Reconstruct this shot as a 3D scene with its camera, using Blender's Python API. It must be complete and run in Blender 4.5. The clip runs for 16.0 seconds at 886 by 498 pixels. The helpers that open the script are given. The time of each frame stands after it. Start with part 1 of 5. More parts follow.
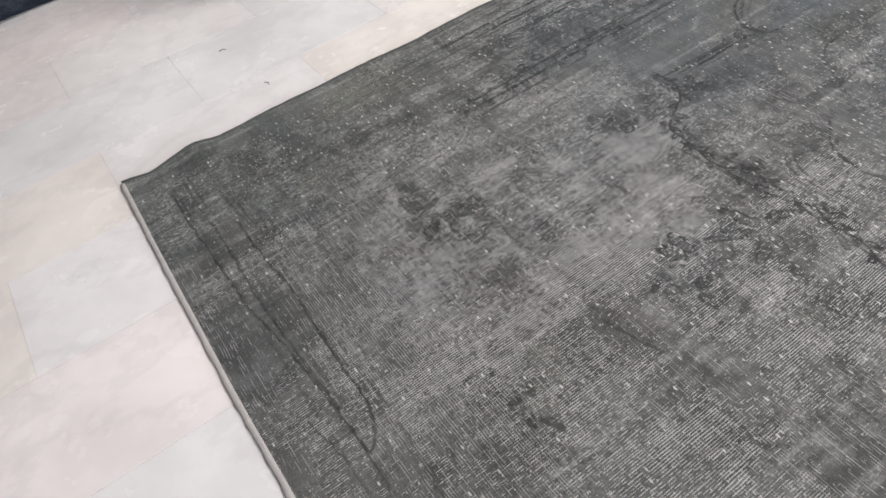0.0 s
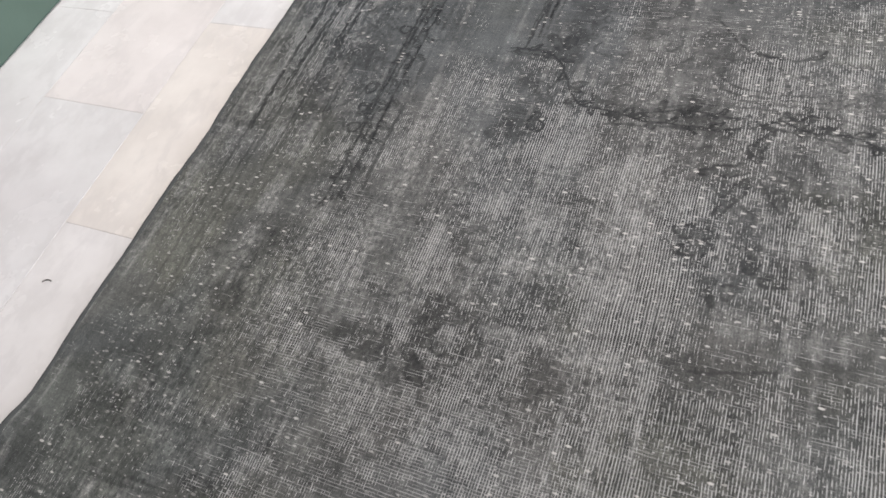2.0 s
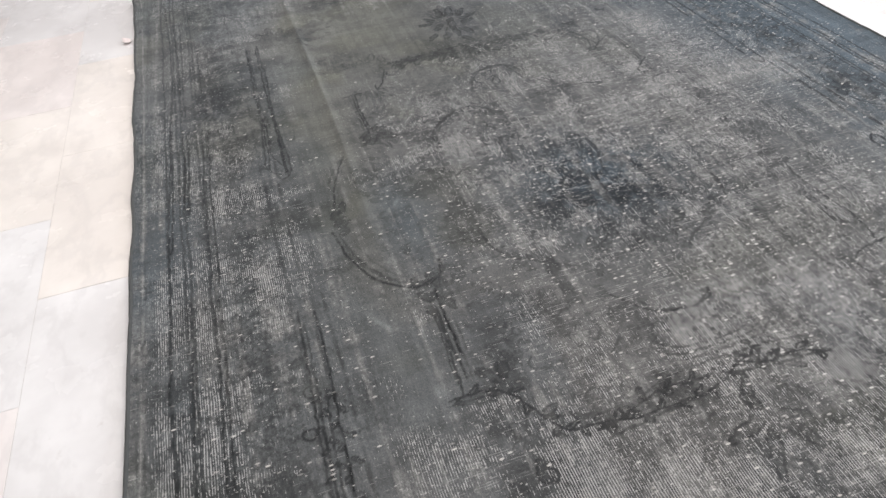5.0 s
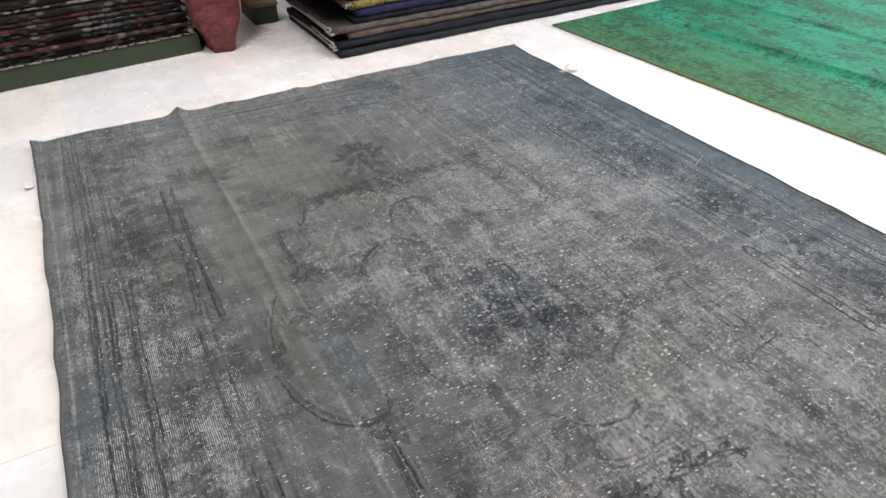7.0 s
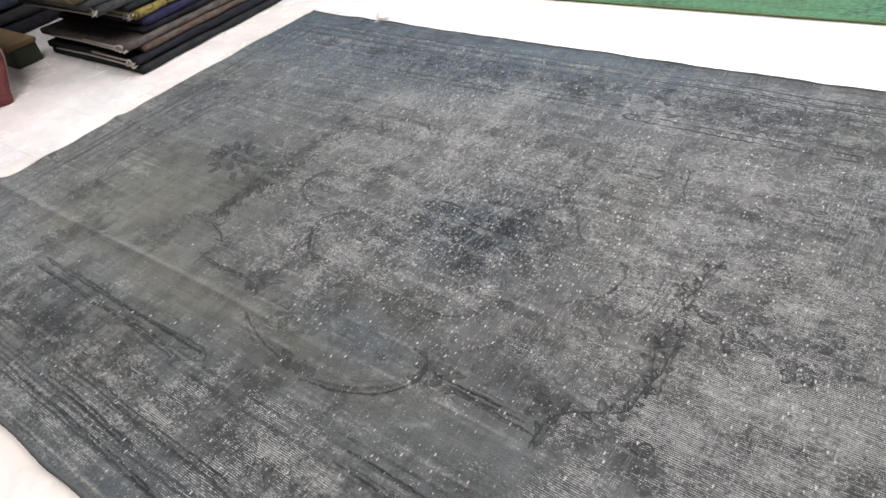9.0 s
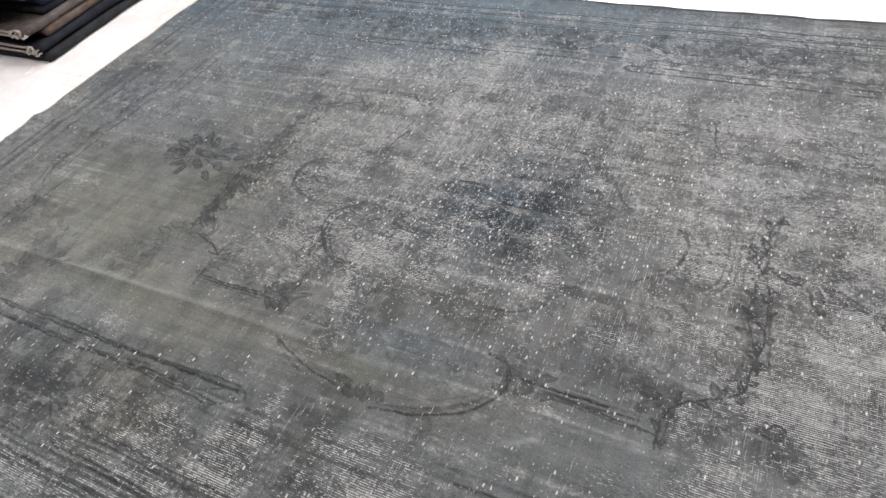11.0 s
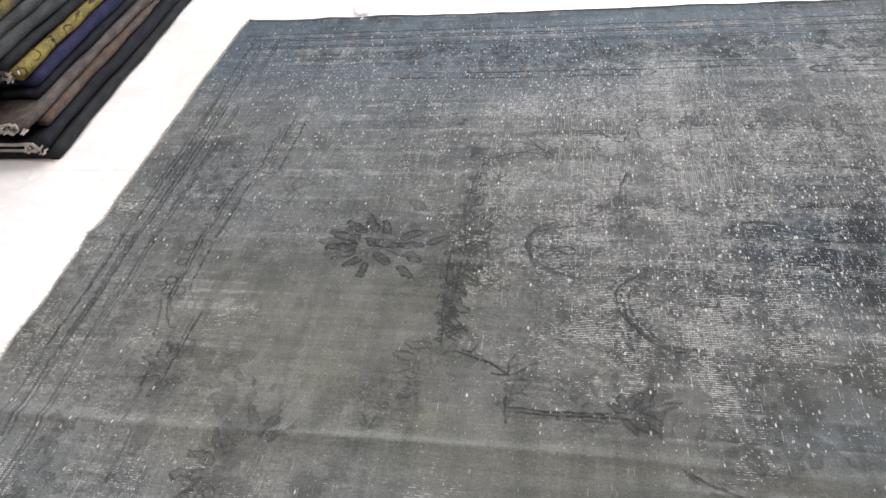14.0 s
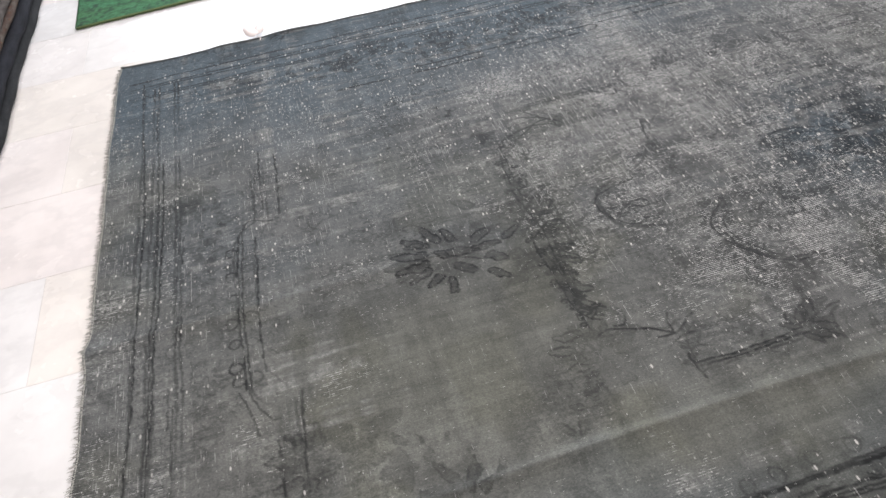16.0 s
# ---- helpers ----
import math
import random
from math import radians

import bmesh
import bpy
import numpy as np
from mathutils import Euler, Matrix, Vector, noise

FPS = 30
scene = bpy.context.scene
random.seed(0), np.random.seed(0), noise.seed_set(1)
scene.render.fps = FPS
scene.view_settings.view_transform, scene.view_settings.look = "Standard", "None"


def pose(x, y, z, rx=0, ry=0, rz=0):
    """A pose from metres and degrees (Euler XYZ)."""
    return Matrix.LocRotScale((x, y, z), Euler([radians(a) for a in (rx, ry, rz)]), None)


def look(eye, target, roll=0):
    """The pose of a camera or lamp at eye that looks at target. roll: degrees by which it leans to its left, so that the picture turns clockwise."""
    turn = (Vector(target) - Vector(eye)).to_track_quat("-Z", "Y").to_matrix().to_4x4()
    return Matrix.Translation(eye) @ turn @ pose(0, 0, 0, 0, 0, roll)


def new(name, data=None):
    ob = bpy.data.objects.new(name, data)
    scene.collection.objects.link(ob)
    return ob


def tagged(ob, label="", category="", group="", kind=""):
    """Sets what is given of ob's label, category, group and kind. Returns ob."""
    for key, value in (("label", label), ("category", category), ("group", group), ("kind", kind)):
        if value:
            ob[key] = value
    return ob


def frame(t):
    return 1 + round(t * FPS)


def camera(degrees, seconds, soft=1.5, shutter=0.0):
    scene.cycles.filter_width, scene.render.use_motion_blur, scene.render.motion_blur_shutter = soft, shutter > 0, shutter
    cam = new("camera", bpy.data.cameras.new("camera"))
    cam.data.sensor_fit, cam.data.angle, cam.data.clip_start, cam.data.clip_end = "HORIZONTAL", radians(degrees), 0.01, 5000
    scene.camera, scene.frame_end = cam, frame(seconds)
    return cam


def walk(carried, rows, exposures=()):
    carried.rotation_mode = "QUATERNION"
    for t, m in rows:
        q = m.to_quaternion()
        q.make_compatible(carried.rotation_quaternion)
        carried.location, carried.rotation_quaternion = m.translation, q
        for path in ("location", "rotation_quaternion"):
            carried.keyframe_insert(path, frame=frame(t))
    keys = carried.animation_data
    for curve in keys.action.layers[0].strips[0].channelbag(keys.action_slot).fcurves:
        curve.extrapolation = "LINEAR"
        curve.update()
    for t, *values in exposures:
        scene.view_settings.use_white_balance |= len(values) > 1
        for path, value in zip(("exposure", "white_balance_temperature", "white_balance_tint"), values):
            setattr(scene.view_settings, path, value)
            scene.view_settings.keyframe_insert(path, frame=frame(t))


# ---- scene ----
cam = camera(66.4, 16.0, soft=1.6)
PATH = [
    (0, (1.324, 0.063, 0.909), (0.137, 0.648, -0.591), -11.7),
    (0.5, (1.205, 0.057, 0.914), (0.004, 0.642, -0.574), -12.9),
    (1, (1.047, 0.052, 0.888), (0.035, 0.795, -0.669), -16.2),
    (1.5, (0.972, 0.102, 0.874), (0.152, 0.957, -0.738), -18.1),
    (2, (0.875, 0.17, 0.849), (0.198, 1.051, -0.814), -20.3),
    (2.5, (0.777, 0.222, 0.825), (0.251, 1.133, -0.876), -20.1),
    (3, (0.649, 0.239, 0.784), (0.303, 1.263, -0.898), -16.2),
    (3.5, (0.532, 0.267, 0.782), (0.352, 1.334, -0.899), -11.5),
    (4, (0.461, 0.363, 0.812), (0.411, 1.583, -0.773), -9.8),
    (4.5, (0.407, 0.439, 0.841), (0.539, 1.77, -0.646), -8.6),
    (5, (0.371, 0.44, 0.898), (0.73, 1.869, -0.456), -5.8),
    (5.2, (0.357, 0.405, 0.906), (0.775, 1.884, -0.375), -6.0),
    (7.3, (0.238, 0.498, 1.013), (1.027, 1.933, -0.135), -3.0),
    (7.5, (0.208, 0.548, 1.011), (1.018, 1.947, -0.167), -4.3),
    (8, (0.132, 0.624, 1.0), (1.018, 1.94, -0.217), -7.5),
    (8.5, (0.024, 0.636, 1.005), (1.063, 1.776, -0.268), -10.2),
    (8.7, (-0.034, 0.635, 1.014), (1.057, 1.74, -0.246), -10.4),
    (10.8, (-0.038, 0.934, 1.015), (1.145, 1.736, -0.385), -11.4),
    (11, (-0.056, 0.995, 1.02), (1.144, 1.765, -0.382), -10.8),
    (11.5, (-0.106, 1.137, 1.022), (1.11, 1.851, -0.396), -11.1),
    (12, (-0.082, 1.311, 1.01), (1.121, 2.046, -0.409), -10.9),
    (12.5, (-0.056, 1.454, 1.009), (1.139, 2.166, -0.429), -12.6),
    (13, (-0.06, 1.6, 0.984), (1.246, 2.095, -0.447), -9.4),
    (13.5, (-0.087, 1.766, 0.992), (1.258, 2.187, -0.426), -9.3),
    (14, (-0.014, 1.933, 0.979), (1.357, 2.309, -0.427), -9.3),
    (14.5, (0.043, 2.07, 0.978), (1.443, 2.414, -0.407), -10.7),
    (15, (0.009, 2.26, 0.976), (1.487, 2.416, -0.363), -9.1),
    (15.5, (-0.005, 2.386, 0.98), (1.486, 2.481, -0.35), -9.6),
    (16, (0.079, 2.489, 0.948), (1.438, 2.261, -0.501), -8.6),
]
walk(cam, [(t, look(eye, target, roll)) for t, eye, target, roll in PATH],
     [(0, -0.02), (1.0, -0.12), (1.5, -0.07), (2.5, -0.03), (3.5, -0.03), (4.5, -0.08), (7.5, 0.05), (11, 0.24), (12.5, 0.32), (14, 0.2), (15, 0.0), (16, -0.12)])

# ---------------------------------------------------------------- world, lamps, exposure
world = bpy.data.worlds.new("world")
scene.world = world
world.use_nodes = True
wt = world.node_tree
sky = wt.nodes.new("ShaderNodeTexSky")
sky.sky_type, sky.sun_disc, sky.sun_elevation, sky.sun_rotation = "NISHITA", False, radians(45), radians(60)
wt.links.new(sky.outputs[0], wt.nodes["Background"].inputs[0])
wt.nodes["Background"].inputs[1].default_value = 0.12


def area_lamp(name, m, sx, sy, watts, colour):
    lamp = bpy.data.lights.new(name, "AREA")
    lamp.shape, lamp.size, lamp.size_y, lamp.energy, lamp.color = "RECTANGLE", sx, sy, watts, colour
    ob = new(name, lamp)
    ob.matrix_world = m
    return ob


LAMPS = [(-0.35, 1.75), (2.3, 1.5), (0.5, 3.35), (4.2, 1.0)]
for lx, ly in LAMPS:
    area_lamp("ceiling_lamp", pose(lx, ly, 2.93), 0.58, 1.18, {-0.35: 56, 0.5: 43}.get(lx, 62), (1.0, 0.95, 0.945))
# daylight in the shop window's opening
area_lamp("window_daylight", pose(5.28, 1.4, 1.45, 0, 90, 0), 2.1, 4.4, 188, (0.86, 0.92, 1.0))


# ---------------------------------------------------------------- materials
class Nodes:
    """Short calls to build a node material."""

    def __init__(self, name, rough=0.8, spec=0.3):
        self.mat = bpy.data.materials.new(name)
        self.mat.use_nodes = True
        self.t = self.mat.node_tree
        self.bsdf = self.t.nodes["Principled BSDF"]
        self.bsdf.inputs["Roughness"].default_value = rough
        self.bsdf.inputs["Specular IOR Level"].default_value = spec

    def put(self, socket, value):
        if hasattr(value, "is_output"):
            self.t.links.new(value, socket)
        elif isinstance(value, tuple) and len(value) == 3 and socket.type == "RGBA":
            socket.default_value = (*value, 1)
        else:
            socket.default_value = value

    def coords(self):
        return self.t.nodes.new("ShaderNodeTexCoord").outputs["Object"]

    def scaled(self, vec, s):
        n = self.t.nodes.new("ShaderNodeVectorMath")
        n.operation = "MULTIPLY"
        self.put(n.inputs[0], vec)
        n.inputs[1].default_value = s
        return n.outputs[0]

    def xyz(self, vec):
        n = self.t.nodes.new("ShaderNodeSeparateXYZ")
        self.put(n.inputs[0], vec)
        return n.outputs

    def noise(self, vec, scale, detail=3.0, rough=0.6):
        n = self.t.nodes.new("ShaderNodeTexNoise")
        self.put(n.inputs["Vector"], vec)
        n.inputs["Scale"].default_value, n.inputs["Detail"].default_value, n.inputs["Roughness"].default_value = scale, detail, rough
        return n.outputs["Fac"]

    def voronoi(self, vec, scale):
        n = self.t.nodes.new("ShaderNodeTexVoronoi")
        self.put(n.inputs["Vector"], vec)
        n.inputs["Scale"].default_value = scale
        return n.outputs["Distance"], n.outputs["Color"]

    def math(self, op, a, b=0.0):
        n = self.t.nodes.new("ShaderNodeMath")
        n.operation = op
        self.put(n.inputs[0], a)
        self.put(n.inputs[1], b)
        return n.outputs[0]

    def span(self, v, a, b, c=0.0, d=1.0):
        n = self.t.nodes.new("ShaderNodeMapRange")
        n.interpolation_type = "SMOOTHSTEP"
        self.put(n.inputs[0], v)
        for k, q in zip((1, 2, 3, 4), (a, b, c, d)):
            n.inputs[k].default_value = q
        return n.outputs[0]

    def mix(self, f, a, b, blend="MIX"):
        n = self.t.nodes.new("ShaderNodeMix")
        n.data_type, n.blend_type = "RGBA", blend
        self.put(n.inputs[0], f)
        self.put(n.inputs[6], a)
        self.put(n.inputs[7], b)
        return n.outputs[2]

    def attribute(self, name):
        n = self.t.nodes.new("ShaderNodeAttribute")
        n.attribute_name = name
        return n

    def random(self):
        return self.t.nodes.new("ShaderNodeObjectInfo").outputs["Random"]

    def colour(self, c):
        self.put(self.bsdf.inputs["Base Color"], c)

    def bump(self, height, strength, distance):
        n = self.t.nodes.new("ShaderNodeBump")
        n.inputs["Strength"].default_value, n.inputs["Distance"].default_value = strength, distance
        self.put(n.inputs["Height"], height)
        self.t.links.new(n.outputs[0], self.bsdf.inputs["Normal"])


def plain(name, colour, rough=0.8, spread=0.15, scale=12.0, spec=0.3):
    n = Nodes(name, rough, spec)
    f = n.noise(n.coords(), scale, 4)
    n.colour(n.mix(f, tuple(c * (1 - spread) for c in colour), tuple(min(1.0, c * (1 + spread)) for c in colour)))
    n.bump(n.noise(n.coords(), scale * 8), 0.15, 0.002)
    return n.mat


def marble():
    n = Nodes("polished_marble", 0.22, 0.4)
    geo = n.t.nodes.new("ShaderNodeNewGeometry").outputs["Position"]
    r = n.random()
    soft = n.noise(geo, 3.0, 5, 0.65)
    vein = n.math("ABSOLUTE", n.math("SUBTRACT", n.noise(n.scaled(geo, (1.0, 0.55, 1.0)), 4.5, 6, 0.62), 0.5))
    c = n.mix(n.span(soft, 0.35, 0.7), (0.675, 0.655, 0.645), (0.79, 0.772, 0.762))
    # each slab has a tint of its own: rosy, cream or cool grey
    c = n.mix(n.span(r, 0.0, 0.35, 1.0, 0.0), c, n.mix(1.0, c, (1.0, 0.955, 0.94), "MULTIPLY"))
    c = n.mix(n.span(r, 0.45, 0.6), c, n.mix(1.0, c, (0.955, 0.965, 0.975), "MULTIPLY"))
    c = n.mix(n.span(r, 0.8, 0.86), c, n.mix(1.0, c, (1.04, 0.995, 0.94), "MULTIPLY"))
    c = n.mix(n.span(vein, 0.0, 0.05, 0.16, 0.0), c, (0.43, 0.41, 0.41))
    c = n.mix(n.span(n.noise(geo, 26.0, 4), 0.66, 0.78, 0.0, 0.35), c, (0.45, 0.42, 0.39))
    n.colour(c)
    n.put(n.bsdf.inputs["Roughness"], n.span(n.noise(geo, 7.0, 4), 0.3, 0.7, 0.16, 0.3))
    n.bump(n.noise(geo, 14.0, 2), 0.04, 0.004)
    return n.mat


def overdyed_pile():
    """Worn overdyed wool: dye, painted pools of light and wear lie in the mesh, thread and knots are laid over them."""
    n = Nodes("overdyed_wool", 0.85, 0.25)
    o = n.coords()
    x, y, _ = n.xyz(o)
    dye = n.attribute("dye").outputs["Color"]
    worn = n.attribute("worn").outputs["Fac"]
    knots = n.attribute("knots").outputs["Fac"]
    weft = n.attribute("weft").outputs["Fac"]
    grain = n.noise(n.scaled(o, (1.0, 0.6, 1.0)), 190.0, 3, 0.7)
    clump = n.math("ADD", n.math("MULTIPLY", n.noise(n.scaled(o, (2.0, 0.34, 1.0)), 60.0, 3, 0.65), 0.62), n.math("MULTIPLY", n.noise(n.scaled(o, (0.4, 2.0, 1.0)), 60.0, 3, 0.65), 0.38))
    coarse = n.attribute("coarse").outputs["Fac"]
    c = n.mix(n.span(grain, 0.25, 0.75), n.mix(1.0, dye, (0.5, 0.5, 0.5), "MULTIPLY"), n.mix(1.0, dye, (1.45, 1.44, 1.42), "MULTIPLY"))
    c = n.mix(coarse, dye, c)
    fleck = n.noise(n.scaled(o, (1.0, 0.7, 1.0)), 430.0, 2, 0.6)
    c = n.mix(n.span(fleck, 0.3, 0.7), n.mix(1.0, c, (0.80, 0.81, 0.82), "MULTIPLY"), n.mix(1.0, c, (1.18, 1.18, 1.17), "MULTIPLY"))
    smooth = c
    c = n.mix(n.span(clump, 0.36, 0.64), n.mix(1.0, c, (0.66, 0.67, 0.68), "MULTIPLY"), n.mix(1.0, c, (1.28, 1.28, 1.27), "MULTIPLY"))
    c = n.mix(coarse, smooth, c)
    # bare warp threads, which run the rug's length
    sway = n.math("MULTIPLY", n.noise(n.scaled(o, (20.0, 6.0, 1.0)), 1.0, 3), 0.010)
    wave = n.math("SINE", n.math("MULTIPLY", n.math("ADD", x, sway), 2 * math.pi / 0.0039))
    dash = n.noise(n.scaled(o, (210.0, 85.0, 1.0)), 1.0, 3, 0.75)
    bare = n.math("MULTIPLY", n.span(wave, 0.1, 0.85), n.span(n.math("ADD", dash, n.math("MULTIPLY", worn, 0.30)), 0.60, 0.72))
    # bare weft, across it
    wave2 = n.math("SINE", n.math("MULTIPLY", n.math("ADD", y, n.math("MULTIPLY", sway, 0.4)), 2 * math.pi / 0.0042))
    dash2 = n.noise(n.scaled(o, (26.0, 170.0, 1.0)), 1.0, 2, 0.7)
    bare2 = n.math("MULTIPLY", n.span(wave2, 0.2, 0.9), n.span(n.math("ADD", dash2, n.math("MULTIPLY", weft, 0.30)), 0.62, 0.75))
    bare = n.math("MAXIMUM", bare, n.math("MULTIPLY", bare2, 0.6))
    c = n.mix(n.math("MULTIPLY", bare, n.span(clump, 0.3, 0.6, 0.35, 0.9)), c, (0.40, 0.395, 0.385))
    gap = n.math("MULTIPLY", n.span(wave, -0.95, -0.35, 1.0, 0.0), worn)
    c = n.mix(n.math("MULTIPLY", gap, 0.45), c, (0.022, 0.023, 0.023))
    # white cotton knots that show where the pile is gone
    d, col = n.voronoi(n.scaled(o, (0.5, 1.15, 0.0)), 135.0)
    r, g, _ = n.xyz(col)
    here = n.math("MULTIPLY", n.span(d, 0.17, 0.36, 1.0, 0.0), n.span(n.math("ADD", r, n.math("MULTIPLY", knots, 0.30)), 1.0, 1.05))
    c = n.mix(n.math("MULTIPLY", here, n.span(g, 0.0, 1.0, 0.2, 0.85)), c, (0.52, 0.50, 0.47))
    d2, col2 = n.voronoi(n.scaled(o, (0.7, 1.2, 0.0)), 230.0)
    r2, g2, _ = n.xyz(col2)
    tiny = n.math("MULTIPLY", n.span(d2, 0.2, 0.42, 1.0, 0.0), n.span(n.math("ADD", r2, n.math("MULTIPLY", n.math("ADD", knots, worn), 0.20)), 0.98, 1.04))
    c = n.mix(n.math("MULTIPLY", tiny, n.span(g2, 0.0, 1.0, 0.25, 0.8)), c, (0.40, 0.39, 0.375))
    n.colour(c)
    h = n.math("ADD", n.math("MULTIPLY", grain, 0.6), n.math("ADD", n.math("MULTIPLY", clump, 0.7), n.math("MULTIPLY", n.math("MULTIPLY", wave, worn), 0.12)))
    n.bump(h, 0.5, 0.003)
    n.bsdf.inputs["Sheen Weight"].default_value = 0.12
    n.bsdf.inputs["Sheen Tint"].default_value = (0.75, 0.87, 1.0, 1)
    return n.mat


def green_pile():
    n = Nodes("green_overdyed_wool", 0.85, 0.25)
    o = n.coords()
    dark = n.attribute("dark").outputs["Fac"]
    big = n.noise(n.scaled(o, (6.0, 1.6, 1.0)), 1.0, 4, 0.6)
    c = n.mix(n.span(big, 0.32, 0.68), (0.016, 0.105, 0.052), (0.018, 0.215, 0.122))
    gx, _, _ = n.xyz(o)
    c = n.mix(n.span(n.math("ADD", gx, n.math("MULTIPLY", big, 0.3)), 0.2, 0.75, 0.75, 0.0), c, (0.050, 0.125, 0.045))
    c = n.mix(n.span(n.noise(n.scaled(o, (2.0, 1.0, 1.0)), 70.0, 3, 0.7), 0.35, 0.7), n.mix(1.0, c, (0.65, 0.65, 0.65), "MULTIPLY"), n.mix(1.0, c, (1.35, 1.3, 1.35), "MULTIPLY"))
    c = n.mix(n.math("MULTIPLY", dark, 0.92), c, (0.014, 0.034, 0.022))
    n.colour(c)
    n.bump(n.noise(o, 160.0, 3, 0.7), 0.4, 0.003)
    return n.mat


FABRICS = {}


def fabric(name, a, b, scale=22.0, c=None, scrolls=None):
    """Woven wool in two or three colours, mottled along the fold, with scrolls drawn over it."""
    if name in FABRICS:
        return FABRICS[name]
    n = Nodes(name, 0.9, 0.2)
    o = n.coords()
    f = n.noise(n.scaled(o, (1.0, 2.2, 2.2)), scale, 4, 0.7)
    col = n.mix(n.span(f, 0.38, 0.62), a, b)
    if c:
        d, pc = n.voronoi(n.scaled(o, (1.0, 1.6, 1.6)), scale * 1.9)
        r, g, _ = n.xyz(pc)
        col = n.mix(n.math("MULTIPLY", n.span(r, 0.55, 0.62), n.span(d, 0.25, 0.5, 1.0, 0.0)), col, c)
    if scrolls:
        curl = n.math("ABSOLUTE", n.math("SUBTRACT", n.noise(n.scaled(o, (0.7, 1.2, 1.2)), 24.0, 1, 0.5), 0.5))
        col = n.mix(n.math("MULTIPLY", n.span(curl, 0.012, 0.045, 1.0, 0.0), n.span(n.noise(o, 9.0, 2), 0.42, 0.5)), col, scrolls)
    fine = n.noise(o, 260.0, 3, 0.7)
    col = n.mix(n.span(fine, 0.3, 0.7), n.mix(1.0, col, (0.6, 0.6, 0.6), "MULTIPLY"), n.mix(1.0, col, (1.3, 1.3, 1.3), "MULTIPLY"))
    n.colour(col)
    n.bump(fine, 0.5, 0.003)
    FABRICS[name] = n.mat
    return n.mat


M_MARBLE = marble()
M_GROUT = plain("grout", (0.50, 0.475, 0.46), 0.9)
M_WALL = plain("grey_plaster", (0.36, 0.345, 0.335), 0.9, 0.08, 2.0)
M_METAL = plain("window_aluminium", (0.5, 0.5, 0.5), 0.4)
M_RUG = overdyed_pile()
M_CORD = plain("charcoal_wool_cord", (0.065, 0.068, 0.067), 0.9, 0.3, 60)
M_BIND = plain("greyed_cotton_binding", (0.40, 0.38, 0.365), 0.9, 0.25, 70)
M_FRAY = plain("frayed_cotton_threads", (0.36, 0.35, 0.32), 0.9, 0.3, 80)
M_GREEN = green_pile()
M_CREAM = plain("cream_cotton_fringe", (0.31, 0.28, 0.25), 0.9, 0.4, 60)
M_DULL = plain("dull_cream_knots", (0.22, 0.20, 0.17), 0.9, 0.4, 50)
M_PAINT = plain("olive_green_paint", (0.034, 0.046, 0.025), 0.6, 0.35, 9)
M_PAINT2 = plain("sage_green_paint", (0.105, 0.155, 0.125), 0.5, 0.18, 7)
M_PAPER = plain("paper", (0.74, 0.66, 0.64), 0.7, 0.1, 40)
M_BOARD = plain("bare_brown_wood", (0.16, 0.11, 0.06), 0.7, 0.3, 14)


# ---------------------------------------------------------------- mesh helpers
def part(name, bm, mat, parent, label=""):
    me = bpy.data.meshes.new(name)
    bm.to_mesh(me)
    bm.free()
    me.materials.append(mat)
    ob = new(name, me)
    ob.parent = parent
    return tagged(ob, label)


def solo(name, bm, mat, label="", category="", group="", kind=""):
    return tagged(part(name, bm, mat, None), label, category, group, kind)


def empty(name, m, label, category, group=""):
    ob = new(name)
    ob.matrix_world = m
    return tagged(ob, label, category, group)


def boxed(lo, hi, bevel=0.0):
    bm = bmesh.new()
    bmesh.ops.create_cube(bm, size=1)
    for v in bm.verts:
        v.co = Vector([lo[i] if v.co[i] < 0 else hi[i] for i in range(3)])
    if bevel:
        bmesh.ops.bevel(bm, geom=bm.edges[:], offset=bevel, segments=2, affect="EDGES")
    return bm


def sweep(bm, rings, closed=True, caps=True):
    """Skin a row of equal point rings."""
    rows = [[bm.verts.new(p) for p in ring] for ring in rings]
    k = len(rows[0])
    for a, b in zip(rows, rows[1:]):
        for i in range(k if closed else k - 1):
            bm.faces.new((a[i], a[(i + 1) % k], b[(i + 1) % k], b[i]))
    if caps and closed:
        bm.faces.new(rows[0][::-1])
        bm.faces.new(rows[-1])
    for f in bm.faces:
        f.smooth = True
    bmesh.ops.recalc_face_normals(bm, faces=bm.faces[:])
    return bm


def tube(bm, points, radius, sides=6):
    pts = [Vector(p) for p in points]
    rings = []
    for i, p in enumerate(pts):
        d = (pts[min(i + 1, len(pts) - 1)] - pts[max(i - 1, 0)]).normalized()
        u = d.orthogonal().normalized() if abs(d.z) > 0.9 else d.cross(Vector((0, 0, 1))).normalized()
        v = d.cross(u)
        r = radius * (0.85 + 0.3 * random.random())
        rings.append([p + r * (math.cos(a) * u + math.sin(a) * v) for a in [2 * math.pi * j / sides for j in range(sides)]])
    return sweep(bm, rings)


TABLE = np.random.RandomState(11).rand(24, 128, 128)


